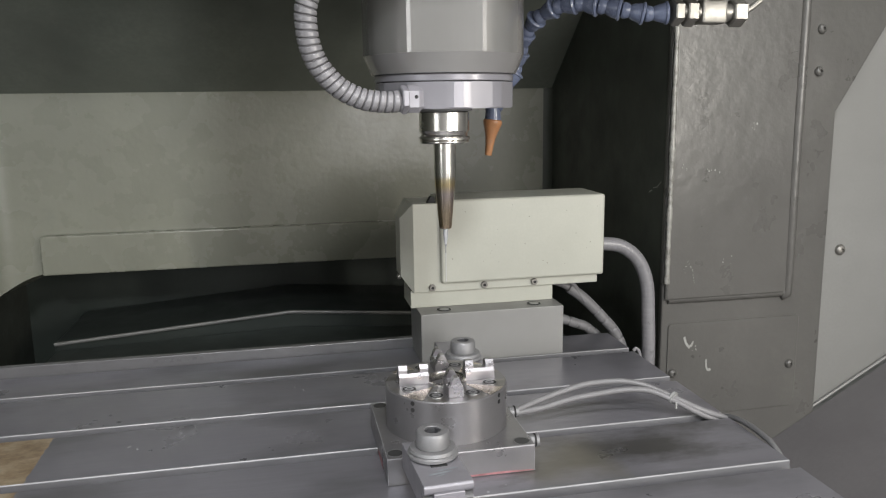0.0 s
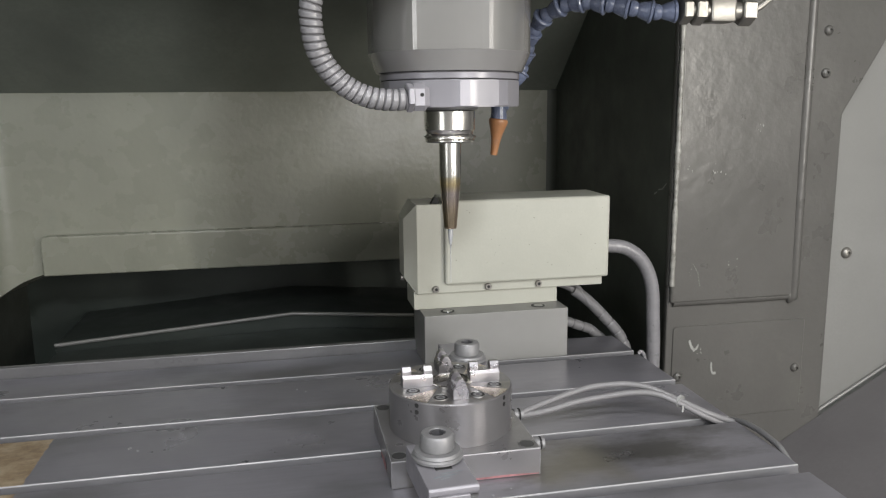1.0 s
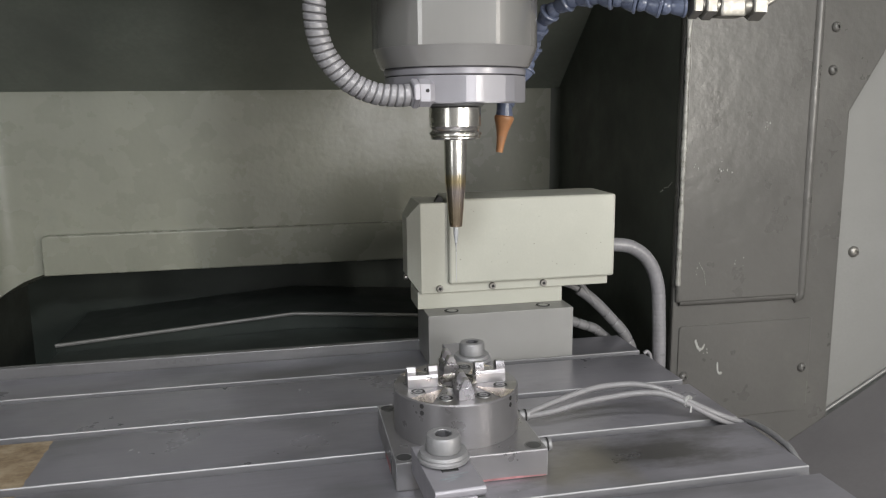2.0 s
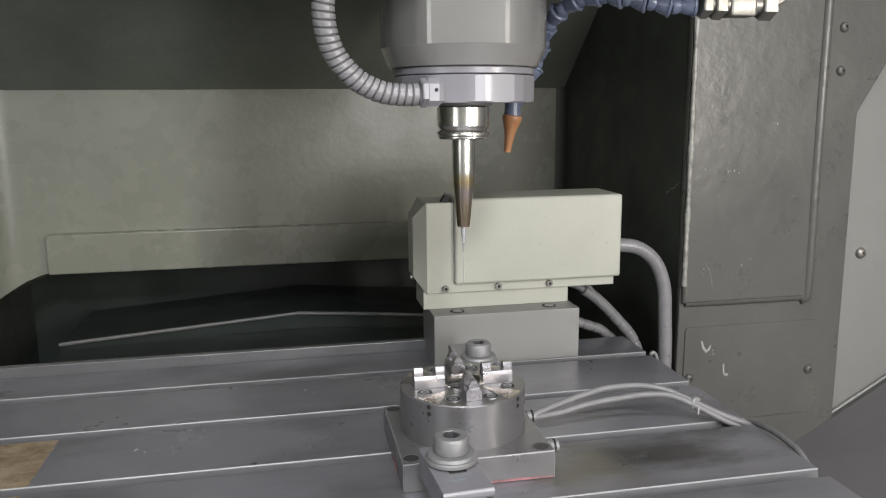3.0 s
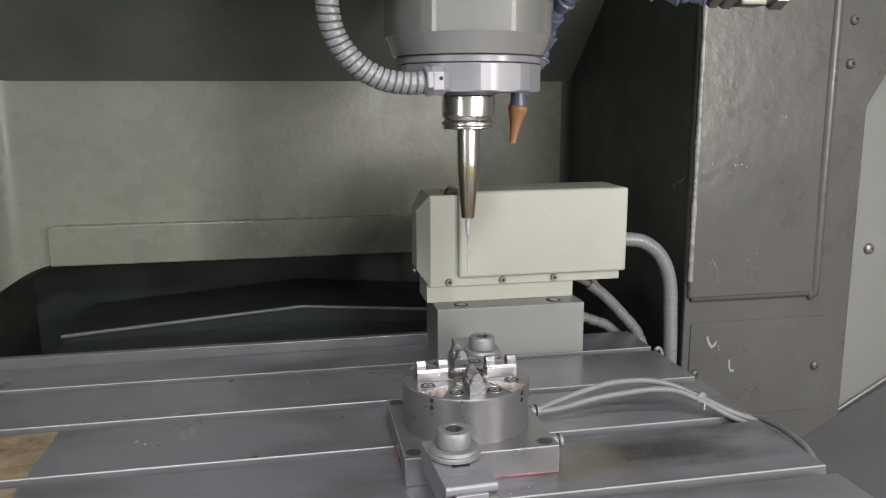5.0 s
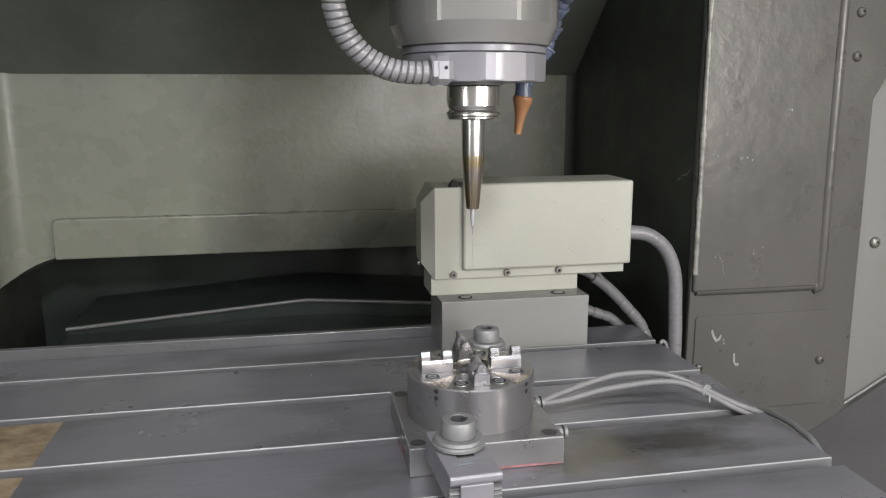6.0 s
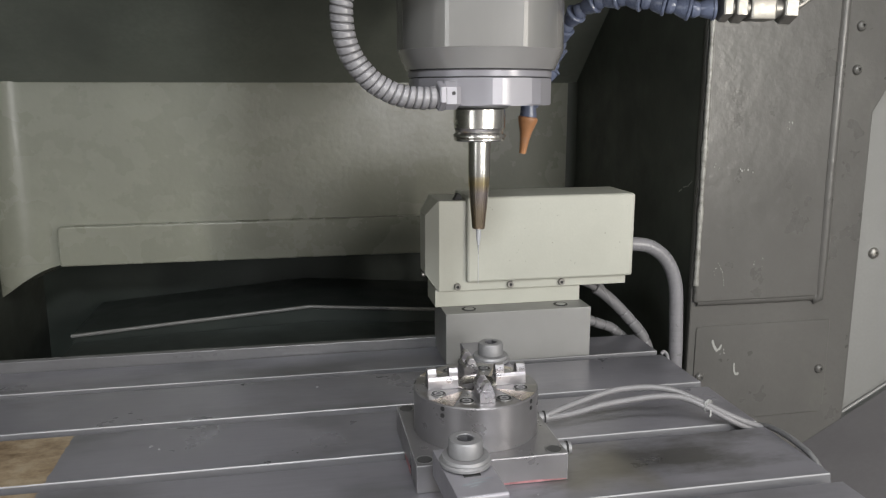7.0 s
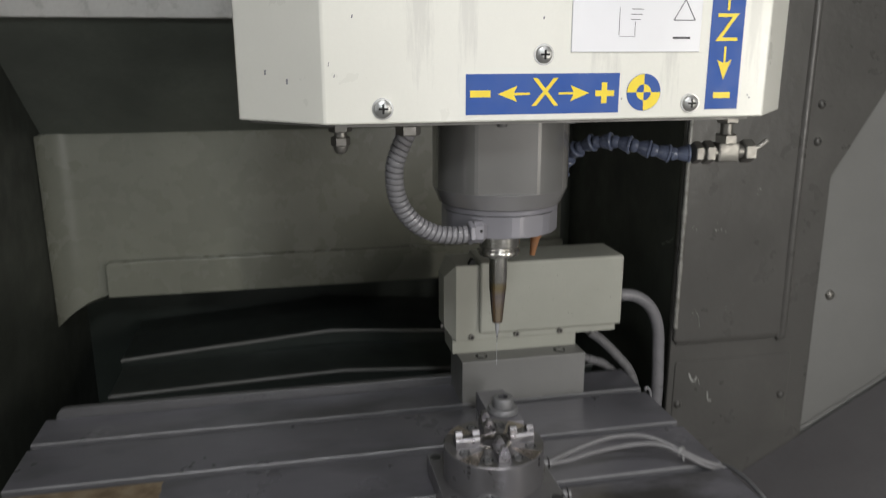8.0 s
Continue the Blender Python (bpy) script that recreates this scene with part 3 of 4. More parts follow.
for turn in (24, 66, 114, 156, 204, 246, 294, 336):
    hx, hy = 0.0595 * math.cos(radians(turn)), 0.0595 * math.sin(radians(turn))
    ring = part("counterbore", lathe([(0.0102, 0.0942), (0.0100, 0.0952), (0.0092, 0.0953), (0.0090, 0.0949)], 28, (hx, hy, 0), caps=False), STEEL, chuck)
    part("bore", lathe([(0.0, 0.09490), (0.0091, 0.09490)], 28, (hx, hy, 0)), BLACK, ring)
    screw = part("cap_screw", lathe([(0.0060, 0.0949), (0.0060, 0.0951), (0.0056, 0.0953), (0.0032, 0.0953), (0.0030, 0.0951)], 24, (hx, hy, 0), caps=False), BOLTM, ring)
    part("hex_socket", lathe([(0.0, 0.09505), (0.0031, 0.09505)], 6, (hx, hy, 0)), STAMP, screw)
for turn in (-133, -45, 10):
    d = Vector((math.cos(radians(turn)), math.sin(radians(turn)), 0))
    for h in (0.0890, 0.0802):
        part("side_hole", lathe([(0.0, 0.0), (0.0028, 0.0), (0.0030, 0.0006), (0.0, 0.0006)], 16, d * (R - 0.0002) + Vector((0, 0, h)), d), BLACK, chuck)
# sector plates between the prongs
for k in range(4):
    a0 = 45 + 90 * k
    ring = arc(0, 0, 0.0802, a0 - 12, a0 + 12, 8) + [(0.031 * math.cos(radians(a0)), 0.031 * math.sin(radians(a0)))]
    part("sector_plate", prism(ring, "z", 0.0942, 0.0946), SECTOR, chuck, "warm bright ground wedge")
    for side in (-1, 1):
        b0, b1 = a0 + side * 13.2, a0 + side * 35
        wedge = arc(0, 0, 0.0798, min(b0, b1), max(b0, b1), 8) + [(0.034 * math.cos(radians(a0 + side * 20)), 0.034 * math.sin(radians(a0 + side * 20)))]
        part("sector_plate", prism(wedge, "z", 0.0938, 0.0941), WEDGE, chuck, "dull grey ground wedge")
for fx, fy, fz in ((0.094, 0.038, 0.022), (0.094, -0.055, 0.020)):
    part("hose_fitting", lathe([(0.0065, 0), (0.0065, 0.006), (0.0085, 0.006), (0.0085, 0.012), (0.007, 0.0125), (0.007, 0.014), (0.0085, 0.0145), (0.0085, 0.019), (0.004, 0.020)], 24,
                               (fx, fy, fz), (1, 0, 0)), BOLTM, chuck, "steel push-in hose fitting")
    part("collar", lathe([(0.0088, 0.0128), (0.0091, 0.0132), (0.0091, 0.0146), (0.0088, 0.0150)], 24, (fx, fy, fz), (1, 0, 0), caps=False), BLACK, chuck, "black fitting collar")
for quad in (((0.000, -0.1004, 0.0012), (0.092, -0.1004, 0.0012), (0.092, -0.1004, 0.0025), (0.05, -0.1004, 0.0042), (0.004, -0.1004, 0.0036)),
             ((-0.0954, -0.055, 0.001), (-0.0954, -0.005, 0.001), (-0.0954, 0.0, 0.006), (-0.0954, -0.05, 0.012))):
    mk = bmesh.new()
    mk.faces.new([mk.verts.new(p) for p in quad])
    part("red_mark", mk, RED, chuck, "faded red marker line along the foot")


def strap_clamp(at, turn, heel, label):
    """Slotted strap with a cap bolt, two dished washers, and a serrated step block under its heel. The toe points along +y."""
    c = thing("strap_clamp", at, label, "clamp", "clamps on the chuck plate")
    c.rotation_euler = (0, 0, radians(turn))
    part("strap", prism([(-heel, 0.0612), (-heel, 0.0668), (-heel + 0.002, 0.0690), (0.054, 0.0680), (0.054, 0.0365), (-heel + 0.012, 0.0365), (-heel + 0.012, 0.0560), (-heel + 0.003, 0.0575)], "x", -0.0275, 0.0275, 0.0010), STRAPM, c,
         "grey milled clamp strap")
    part("strap_slot", block(-0.0095, 0.0095, -0.0185, 0.030, 0.0675, 0.0696, 0.0006), BLACK, c, "black slab for the shade in the strap's slot")
    part("lower_washer", lathe([(0.0270, 0.0700), (0.0290, 0.0708), (0.0290, 0.0738), (0.0270, 0.0756), (0.012, 0.0756)], 48, (0, 0.012, 0)), BOLTM, c)
    part("washer", lathe([(0.0265, 0.0756), (0.0276, 0.0766), (0.0258, 0.0800), (0.012, 0.0805)], 48, (0, 0.012, 0)), BOLTM, c)
    bolt = part("cap_bolt", lathe([(0.0188, 0.0805), (0.0193, 0.0815), (0.0193, 0.0960), (0.0175, 0.0988), (0.0102, 0.0994), (0.0092, 0.0984), (0.0088, 0.0890), (0.0, 0.0890)], 48, (0, 0.012, 0)), BOLTM, c,
                "grey socket head cap bolt")
    part("hex_socket", lathe([(0.0098, 0.0988), (0.0084, 0.0982), (0.0080, 0.0920), (0.0, 0.0915)], 6, (0, 0.012, 0), caps=False), STAMP, bolt, "dark hexagon socket")
    part("bolt_shank", lathe([(0.009, -0.02), (0.009, 0.078)], 24, (0, 0.012, 0)), BOLTM, c)
    for side in (-1, 1):
        teeth = []
        for i in range(10):
            teeth += [(-heel + 0.001, 0.0555 - i * 0.0055), (-heel + 0.0050, 0.0555 - i * 0.0055 - 0.0027)]
        part("step_block", prism([(-heel + 0.012, 0.0560)] + teeth + [(-heel + 0.001, 0.0), (-heel + 0.012, 0.0)], "x", side * 0.0225 - 0.0048, side * 0.0225 + 0.0048), BOLTM, c, "serrated steel step block")
    part("heel_block", block(-0.0172, 0.0172, -heel - 0.0020, -heel + 0.0119, 0.0, 0.0600, 0.001), STRAPM, c, "plain heel block")
    return c


front_clamp = strap_clamp((-0.062, -0.182, TOP), 3, 0.060, "grey step clamp with cap bolt holding the chuck plate")
smear = bmesh.new()
for cy, x0, x1, h in ((-0.036, -0.018, 0.012, 0.0022), (-0.029, -0.008, 0.020, 0.0016), (-0.041, -0.012, 0.004, 0.0012)):
    smear.faces.new([smear.verts.new(p) for p in ((x0, cy - h, 0.06932), (x1, cy - h * 0.3 + 0.003, 0.06932), (x1 - 0.004, cy + h + 0.003, 0.06932), (x0 + 0.003, cy + h, 0.06932))])
tagged(part("chalk_smear", smear, mat("pale_blue_chalk", (0.265, 0.285, 0.305), 0.6, 0.2, 0.2, 60), front_clamp, "faint pale blue chalk smears"), kind="stuff")
strap_clamp((0.047, 0.160, TOP), 180, 0.082, "grey step clamp with cap bolt behind the chuck")

# ---- hoses of the chuck ----
h1 = thing("air_hose", (0.1, 0.035, 0.87), "grey plastic air hose arching over the table", "hose", "chuck hoses")
part("hose_tube", moved(tube([(0.096, 0.034, 0.872), (0.1035, 0.036, 0.8745), (0.1287, 0.042, 0.880), (0.166, 0.050, 0.887), (0.208, 0.055, 0.8945), (0.235, 0.055, 0.8965), (0.268, 0.048, 0.898), (0.299, 0.035, 0.8937), (0.334, 0.012, 0.8805),
                              (0.372, -0.002, 0.863), (0.410, -0.003, 0.847), (0.424, -0.004, 0.838)], 0.0046, 90, 14), (-0.1, -0.035, -0.87)), GREYHOSE, h1)
h2 = thing("air_hose", (0.1, 0.035, 0.87), "grey plastic air hose lying low over the table", "hose", "chuck hoses")
part("hose_tube", moved(tube([(0.096, 0.034, 0.869), (0.103, 0.034, 0.870), (0.139, 0.034, 0.8738), (0.183, 0.036, 0.882), (0.227, 0.036, 0.8866), (0.269, 0.030, 0.8912), (0.302, 0.022, 0.8894), (0.332, 0.008, 0.8778),
                              (0.363, -0.002, 0.8612), (0.392, -0.003, 0.847), (0.420, -0.003, 0.834)], 0.0046, 90, 14), (-0.1, -0.035, -0.87)), GREYHOSE, h2)
tie = thing("cable_tie", (0.334, 0.011, 0.8795), "white cable tie round the two grey hoses", "cable tie")
part("loop", lathe([(0.0088, -0.002), (0.0096, -0.002), (0.0096, 0.002), (0.0088, 0.002)], 20, (0, 0, 0), (0.5, -0.8, -0.2)), CARD, tie)
part("tail", block(-0.0013, 0.0013, -0.0105, -0.008, -0.013, -0.003, 0.0005), CARD, tie)
h3 = thing("dark_cable", (0.42, 0, 0.83), "dark cable hanging along the end of the table", "cable")
part("cable_sheath", moved(tube([(0.4190, 0.012, 0.842), (0.4195, -0.02, 0.8515), (0.4200, -0.057, 0.8545), (0.4200, -0.085, 0.8530), (0.4205, -0.109, 0.8480), (0.422, -0.15, 0.82), (0.428, -0.19, 0.77)], 0.0042, 40, 12), (-0.42, 0, -0.83)), RUBBER, h3)

# ---- tool measuring unit behind the chuck ----
unit = thing("tool_setter", (0.15, 0.38, TOP), "grey-green painted tool measuring unit on a milled steel block", "tool setter")
O = (-0.15, -0.38, -TOP)
blk = part("foot_block", moved(block(0.013, 0.281, 0.330, 0.442, TOP, 0.942, 0.0012), O), BLOCKM, unit, "plain milled grey steel block")
for hx in (0.060, 0.232):
    hole = part("counterbore", moved(lathe([(0.0150, 0.9422), (0.0142, 0.9428), (0.0132, 0.9424)], 28, (hx, 0.357, 0), caps=False), O), STEEL, blk)
    part("bore", moved(lathe([(0.0, 0.9423), (0.0134, 0.9423)], 28, (hx, 0.357, 0)), O), BLACK, hole)
    part("screw_head", moved(lathe([(0.0088, 0.9424), (0.0086, 0.9429), (0.005, 0.9429), (0.0, 0.9426)], 20, (hx + 0.001, 0.358, 0)), O), STEEL, hole)
part("riser", moved(block(0.003, 0.277, 0.380, 0.460, 0.942, 0.975, 0.001), O), BOXPAINT, unit)
end = block(-0.012, 0.008, 0.372, 0.470, 0.972, 1.136)
for v in end.verts:
    if v.co.x < 0:
        v.co.y = 0.396 if v.co.y < 0.4 else 0.450
        v.co.z = 1.000 if v.co.z < 1.05 else 1.108
part("end_cap", moved(end, O), BOXPAINT, unit)
part("housing", moved(block(0.008, 0.364, 0.372, 0.470, 0.972, 1.136, 0.0018), O), BOXPAINT, unit)
part("front_cover", moved(block(0.058, 0.372, 0.361, 0.474, 0.989, 1.1425, 0.0045, 3), O), BOXPAINT, unit, "folded grey-green front cover")
for sx in (0.042, 0.140, 0.237):
    s = part("cap_screw", moved(lathe([(0.0062, 0), (0.0062, 0.005), (0.0055, 0.0058), (0.003, 0.0058), (0.003, 0.003), (0, 0.003)], 20, (sx, 0.372, 0.981), (0, -1, 0)), O), NICKEL, unit)
    part("hex_socket", moved(lathe([(0, 0.0062), (0.003, 0.0062)], 6, (sx, 0.372, 0.981), (0, -1, 0)), O), BLACK, s)
specks = bmesh.new()
speck_rng = random.Random(17)
for _ in range(26):
    px, pz, r = speck_rng.uniform(0.075, 0.36), speck_rng.uniform(1.0, 1.132), speck_rng.uniform(0.0004, 0.0011)
    ring = [Vector((px + r * speck_rng.uniform(0.5, 1.4) * math.cos(a * math.pi / 3), 0.3609, pz + r * speck_rng.uniform(0.5, 1.4) * math.sin(a * math.pi / 3))) for a in range(6)]
    lo = [specks.verts.new(v) for v in ring]
    hi = [specks.verts.new(v + Vector((0, 0.0006, 0))) for v in ring]
    specks.faces.new(lo)
    for a in range(6):
        specks.faces.new((lo[a], lo[(a + 1) % 6], hi[(a + 1) % 6], hi[a]))
tagged(part("dirt_specks", moved(finish(specks), O), mat("brown_grey_specks", (0.20, 0.195, 0.16), 0.6, 0, 0.1), unit, "small brown-grey dirt specks"), kind="stuff")
part("side_screw", moved(lathe([(0.005, 0), (0.005, 0.006), (0.003, 0.007), (0, 0.007)], 16, (-0.010, 0.41, 0.997), (-1, 0, 0)), O), NICKEL, unit)
part("wiper_tab", moved(prism([(0.036, 1.136), (0.052, 1.136), (0.050, 1.146), (0.043, 1.148)], "y", 0.378, 0.392, 0.001), O), BLACK, unit, "black tab on top of the housing")


def ribbed(pitch, r, depth, sharp=5):
    return lambda s: r - depth * (0.5 + 0.5 * math.cos(2 * math.pi * s / pitch)) ** sharp


def wrapped(start, pitch, r):
    """A thin cable that enters a thicker spiral wrap, whose turns stand apart towards the end."""
    def at(s):
        if s < start:
            return r * 0.62
        u = (s - start) % pitch
        return r * (0.80 if s - start > 2.2 * pitch and u < 0.0035 else 1.0)
    return at


for label, pts, r in (("grey ribbed conduit leaving the end of the housing", [(0.360, 0.41, 1.039), (0.390, 0.410, 1.0385), (0.430, 0.410, 1.031), (0.465, 0.410, 1.003), (0.486, 0.410, 0.955), (0.492, 0.41, 0.884), (0.4955, 0.41, 0.788), (0.497, 0.42, 0.62)], 0.0135),
                      ("grey spiral-wrapped conduit under the housing", [(0.288, 0.43, 0.968), (0.320, 0.43, 0.955), (0.356, 0.43, 0.930), (0.398, 0.43, 0.888), (0.435, 0.43, 0.842), (0.452, 0.43, 0.78), (0.46, 0.43, 0.62)], 0.0108),
                      ("short grey conduit passing behind the block", [(0.270, 0.45, 0.890), (0.312, 0.45, 0.883), (0.350, 0.45, 0.870), (0.385, 0.455, 0.852), (0.42, 0.47, 0.80), (0.43, 0.47, 0.62)], 0.0100)):
    c = thing("conduit", pts[0], label, "conduit", "conduits behind the table")
    shape = wrapped(0.045, 0.026, r) if "spiral" in label else wrapped(0.0, 0.022, r) if "short" in label else ribbed(0.011, r, 0.0004)
    part("sleeve", moved(tube(pts, shape, 300, 18), tuple(-v for v in pts[0])), GREYHOSE if "ribbed" not in label else CONDUIT, c)
c = thing("thin_cable", (0.31, 0.43, 0.965), "thin grey cable joining the wrapped conduit", "cable")
part("cable_sheath", moved(tube([(0.322, 0.43, 0.972), (0.338, 0.425, 0.955), (0.350, 0.424, 0.936), (0.362, 0.424, 0.920)], 0.005, 24, 12), (-0.31, -0.43, -0.965)), GREYHOSE, c)

# ---- spindle ----
spindle = thing("spindle", (AX, AY, 1.306), "grey steel spindle barrel with a tapered nose", "spindle")
Z0 = -1.306


def barrel_mesh():
    """Round barrel whose front is milled flat down to a shoulder."""
    prof = [(0.1, 1.478, True), (0.1, 1.3700, True)]
    seg, FN = 120, Vector((-math.sin(radians(9.0)), -math.cos(radians(9.0))))
    bm = bmesh.new()
    rings = []
    for r, h, flat in prof:
        ring = []
        for i in range(seg):
            a = 2 * math.pi * i / seg
            x, y = r * math.cos(a), r * math.sin(a)
            if flat:
                over = x * FN.x + y * FN.y - 0.0904
                if over > 0:
                    x, y = x - over * FN.x, y - over * FN.y
            ring.append(bm.verts.new((x, y, h + Z0)))
        rings.append(ring)
    for a, b in zip(rings, rings[1:]):
        for i in range(seg):
            bm.faces.new((a[i], a[(i + 1) % seg], b[(i + 1) % seg], b[i]))
    bm.faces.new(rings[0])
    bm.faces.new(rings[-1])
    return finish(bm, angle=5)


part("barrel", barrel_mesh(), SPINDLEM, spindle, "grey steel barrel with a flat milled front")
part("taper", lathe([(0.080, 1.3702 + Z0), (0.0997, 1.3702 + Z0), (0.1, 1.3697 + Z0), (0.0905, 1.3475 + Z0), (0.0885, 1.3468 + Z0), (0.080, 1.3468 + Z0)], 120, caps=False), TAPERM, spindle, "matt grey tapered end")
part("upper_flange", lathe([(0.118, 1.470 + Z0), (0.120, 1.472 + Z0), (0.120, 1.480 + Z0), (0.10, 1.480 + Z0)], 72), SPINDLEM, spindle)
for k in range(6):
    a = radians(15 + 60 * k)
    part("flange_bolt", lathe([(0.006, 1.465 + Z0), (0.0066, 1.466 + Z0), (0.0066, 1.470 + Z0)], 16, (0.110 * math.cos(a), 0.110 * math.sin(a), 0)), BOLTM, spindle)
part("groove", lathe([(0.0825, 1.3455 + Z0), (0.0825, 1.348 + Z0)], 72), BLACK, spindle)
part("seal_ring", lathe([(0.0855, 1.3382 + Z0), (0.0865, 1.339 + Z0), (0.0868, 1.345 + Z0), (0.0855, 1.3462 + Z0)], 96), NOSEM, spindle)
part("seal_gap", lathe([(0.084, 1.336 + Z0), (0.084, 1.339 + Z0)], 72), BLACK, spindle)


def nose_mesh():
    """Nose ring with broad flats round it."""
    seg, flats = 96, 10
    bm = bmesh.new()
    rings = []
    for r, h in ((0.0855, 1.3372), (0.0865, 1.3365), (0.0865, 1.3075), (0.0850, 1.306), (0.036, 1.306)):
        ring = []
        for i in range(seg):
            a = 2 * math.pi * i / seg
            rr = r
            if r > 0.08:
                off = (a + math.pi / flats) % (2 * math.pi / flats) - math.pi / flats
                rr = min(r, 0.0845 / math.cos(off))
            ring.append(bm.verts.new((rr * math.cos(a), rr * math.sin(a), h + Z0)))
        rings.append(ring)
    for a, b in zip(rings, rings[1:]):
        for i in range(seg):
            bm.faces.new((a[i], a[(i + 1) % seg], b[(i + 1) % seg], b[i]))
    return finish(bm, angle=9)


part("nose_ring", nose_mesh(), NOSEM, spindle, "lavender-grey steel nose ring")
part("spindle_face", lathe([(0.036, 1.307 + Z0), (0.036, 1.3035 + Z0), (0.034, 1.3025 + Z0), (0.031, 1.3025 + Z0)], 64), BOLTM, spindle, "dark spindle face")

holder = thing("tool_holder", (AX, AY, 1.15), "polished steel tapered tool holder with straw heat tint", "tool holder")
Z1 = -1.15
part("flange", lathe([(0.029, 1.3025 + Z1), (0.0318, 1.3010 + Z1), (0.0318, 1.2785 + Z1), (0.0298, 1.2760 + Z1), (0.0290, 1.2735 + Z1), (0.0300, 1.2715 + Z1), (0.0322, 1.2705 + Z1), (0.0327, 1.2695 + Z1), (0.0327, 1.2675 + Z1),
                      (0.0300, 1.2665 + Z1), (0.0312, 1.2655 + Z1), (0.0312, 1.2640 + Z1), (0.0295, 1.2625 + Z1), (0.0143, 1.2620 + Z1)], 96), CHROME, holder, "polished grooved flange")
part("upper_shank", lathe([(0.0141, 1.2622 + Z1), (0.0139, 1.228 + Z1), (0.0136, 1.2190 + Z1)], 64), CHROME, holder)
part("taper", lathe([(0.0136, 1.2190 + Z1), (0.0133, 1.2100 + Z1), (0.0082, 1.1545 + Z1), (0.0076, 1.1525 + Z1), (0.0040, 1.1520 + Z1)], 64), STRAW, holder, "straw-coloured heat-tinted taper")
cutter = thing("micro_end_mill", (AX, AY, 1.08), "needle-thin carbide cutter in the tool holder", "cutter")
part("shank", lathe([(0.0032, 0.0735), (0.0032, 0.062), (0.0028, 0.0595), (0.0008, 0.0470)], 24), TOOLM, cutter)
part("needle", lathe([(0.0008, 0.0472), (0.00055, 0.044), (0.0005, 0.001), (0.0, 0.0)], 12), TOOLM, cutter)

# corrugated conduit to the nose
fit_at = Vector((-0.062, -0.082, 1.318))
conduit = thing("flexible_conduit", fit_at, "grey corrugated flexible conduit curving into the spindle nose", "conduit")
cpts = [(-0.163, -0.105, 1.462), (-0.173, -0.102, 1.440), (-0.180, -0.100, 1.418), (-0.181, -0.098, 1.400), (-0.178, -0.095, 1.377), (-0.1695, -0.092, 1.356), (-0.153, -0.090, 1.336), (-0.135, -0.088, 1.324), (-0.116, -0.087, 1.317),
        (-0.093, -0.086, 1.3146), (-0.078, -0.085, 1.3155)]
part("corrugated_tube", moved(tube(cpts, ribbed(0.0080, 0.0124, 0.0030, 11), 560, 24, helix=0.0080), -fit_at), CONDUIT, conduit)
part("elbow_body", block(-0.0125, 0.0115, -0.010, 0.022, -0.0160, 0.0150, 0.0062, 1), NOSEM, conduit, "faceted grey elbow block")
part("nut", hexa(0.0165, -0.004, 0.004, (-0.0115, -0.002, -0.001), (1, 0.1, 0)), NOSEM, conduit)
part("set_screw", lathe([(0, 0), (0.0022, 0), (0.0022, 0.0004), (0, 0.0004)], 12, (0.002, -0.0101, 0.002), (0, -1, 0)), BLACK, conduit)
part("top_gland", hexa(0.0165, 1.456 - fit_at.z, 1.472 - fit_at.z, (-0.163 - fit_at.x, -0.105 - fit_at.y, 0), (0, 0, 1)), NICKEL, conduit, "nickel gland under the head")
part("gland_body", hexa(0.0185, 1.468 - fit_at.z, 1.4795 - fit_at.z, (-0.163 - fit_at.x, -0.105 - fit_at.y, 0), (0, 0, 1)), NICKEL, conduit)
plug = thing("blanking_plug", (-0.250, -0.10, 1.48), "nickel hexagon blanking plug under the spindle head", "plug")
part("upper_hexagon", hexa(0.015, -0.018, -0.0005, (0, 0, 0), (0, 0, 1)), NICKEL, plug)
part("neck", lathe([(0.008, -0.026), (0.008, -0.018)], 20), NICKEL, plug)
part("lower_hexagon", hexa(0.0125, -0.036, -0.024, (0, 0, 0), (0, 0, 1)), NICKEL, plug)
part("round_end", lathe([(0, -0.047), (0.006, -0.045), (0.0095, -0.040), (0.0095, -0.036)], 20), NICKEL, plug)

# coolant tee, segmented hose and nozzle
TX, TY, TZ = 0.3125, -0.075, 1.418
tee = thing("coolant_tee", (TX, TY, TZ), "nickel-plated coolant tee with hexagon nuts under the head", "pipe fitting")
part("body", joined(block(-0.017, 0.017, -0.013, 0.013, -0.014, 0.014, 0.003), lathe([(0.011, -0.040), (0.011, 0.040)], 24, (0, 0, 0), (1, 0, 0))), NICKEL, tee)
part("riser_pipe", lathe([(0.009, 0.013), (0.009, 0.051)], 24), NICKEL, tee)
part("riser_nut", hexa(0.0165, 0.012, 0.026, (0, 0, 0), (0, 0, 1)), NICKEL, tee)
part("top_nut", hexa(0.0165, 0.042, 0.0515, (0, 0, 0), (0, 0, 1)), NICKEL, tee)
for x0, x1, r in ((-0.036, -0.022, 0.0175), (-0.052, -0.040, 0.0165), (0.026, 0.044, 0.0175)):
    part("nut", hexa(r, x0, x1, (0, 0, 0), (1, 0, 0)), NICKEL, tee)
part("drain_lever", tube([(0.044, 0, 0.0), (0.056, 0, 0.006), (0.068, 0, 0.015)], 0.004, 10, 10), NICKEL, tee)
hose = thing("segmented_coolant_hose", (TX - 0.055, TY, TZ), "blue-grey ball-jointed plastic coolant hose with orange nozzle", "coolant hose")
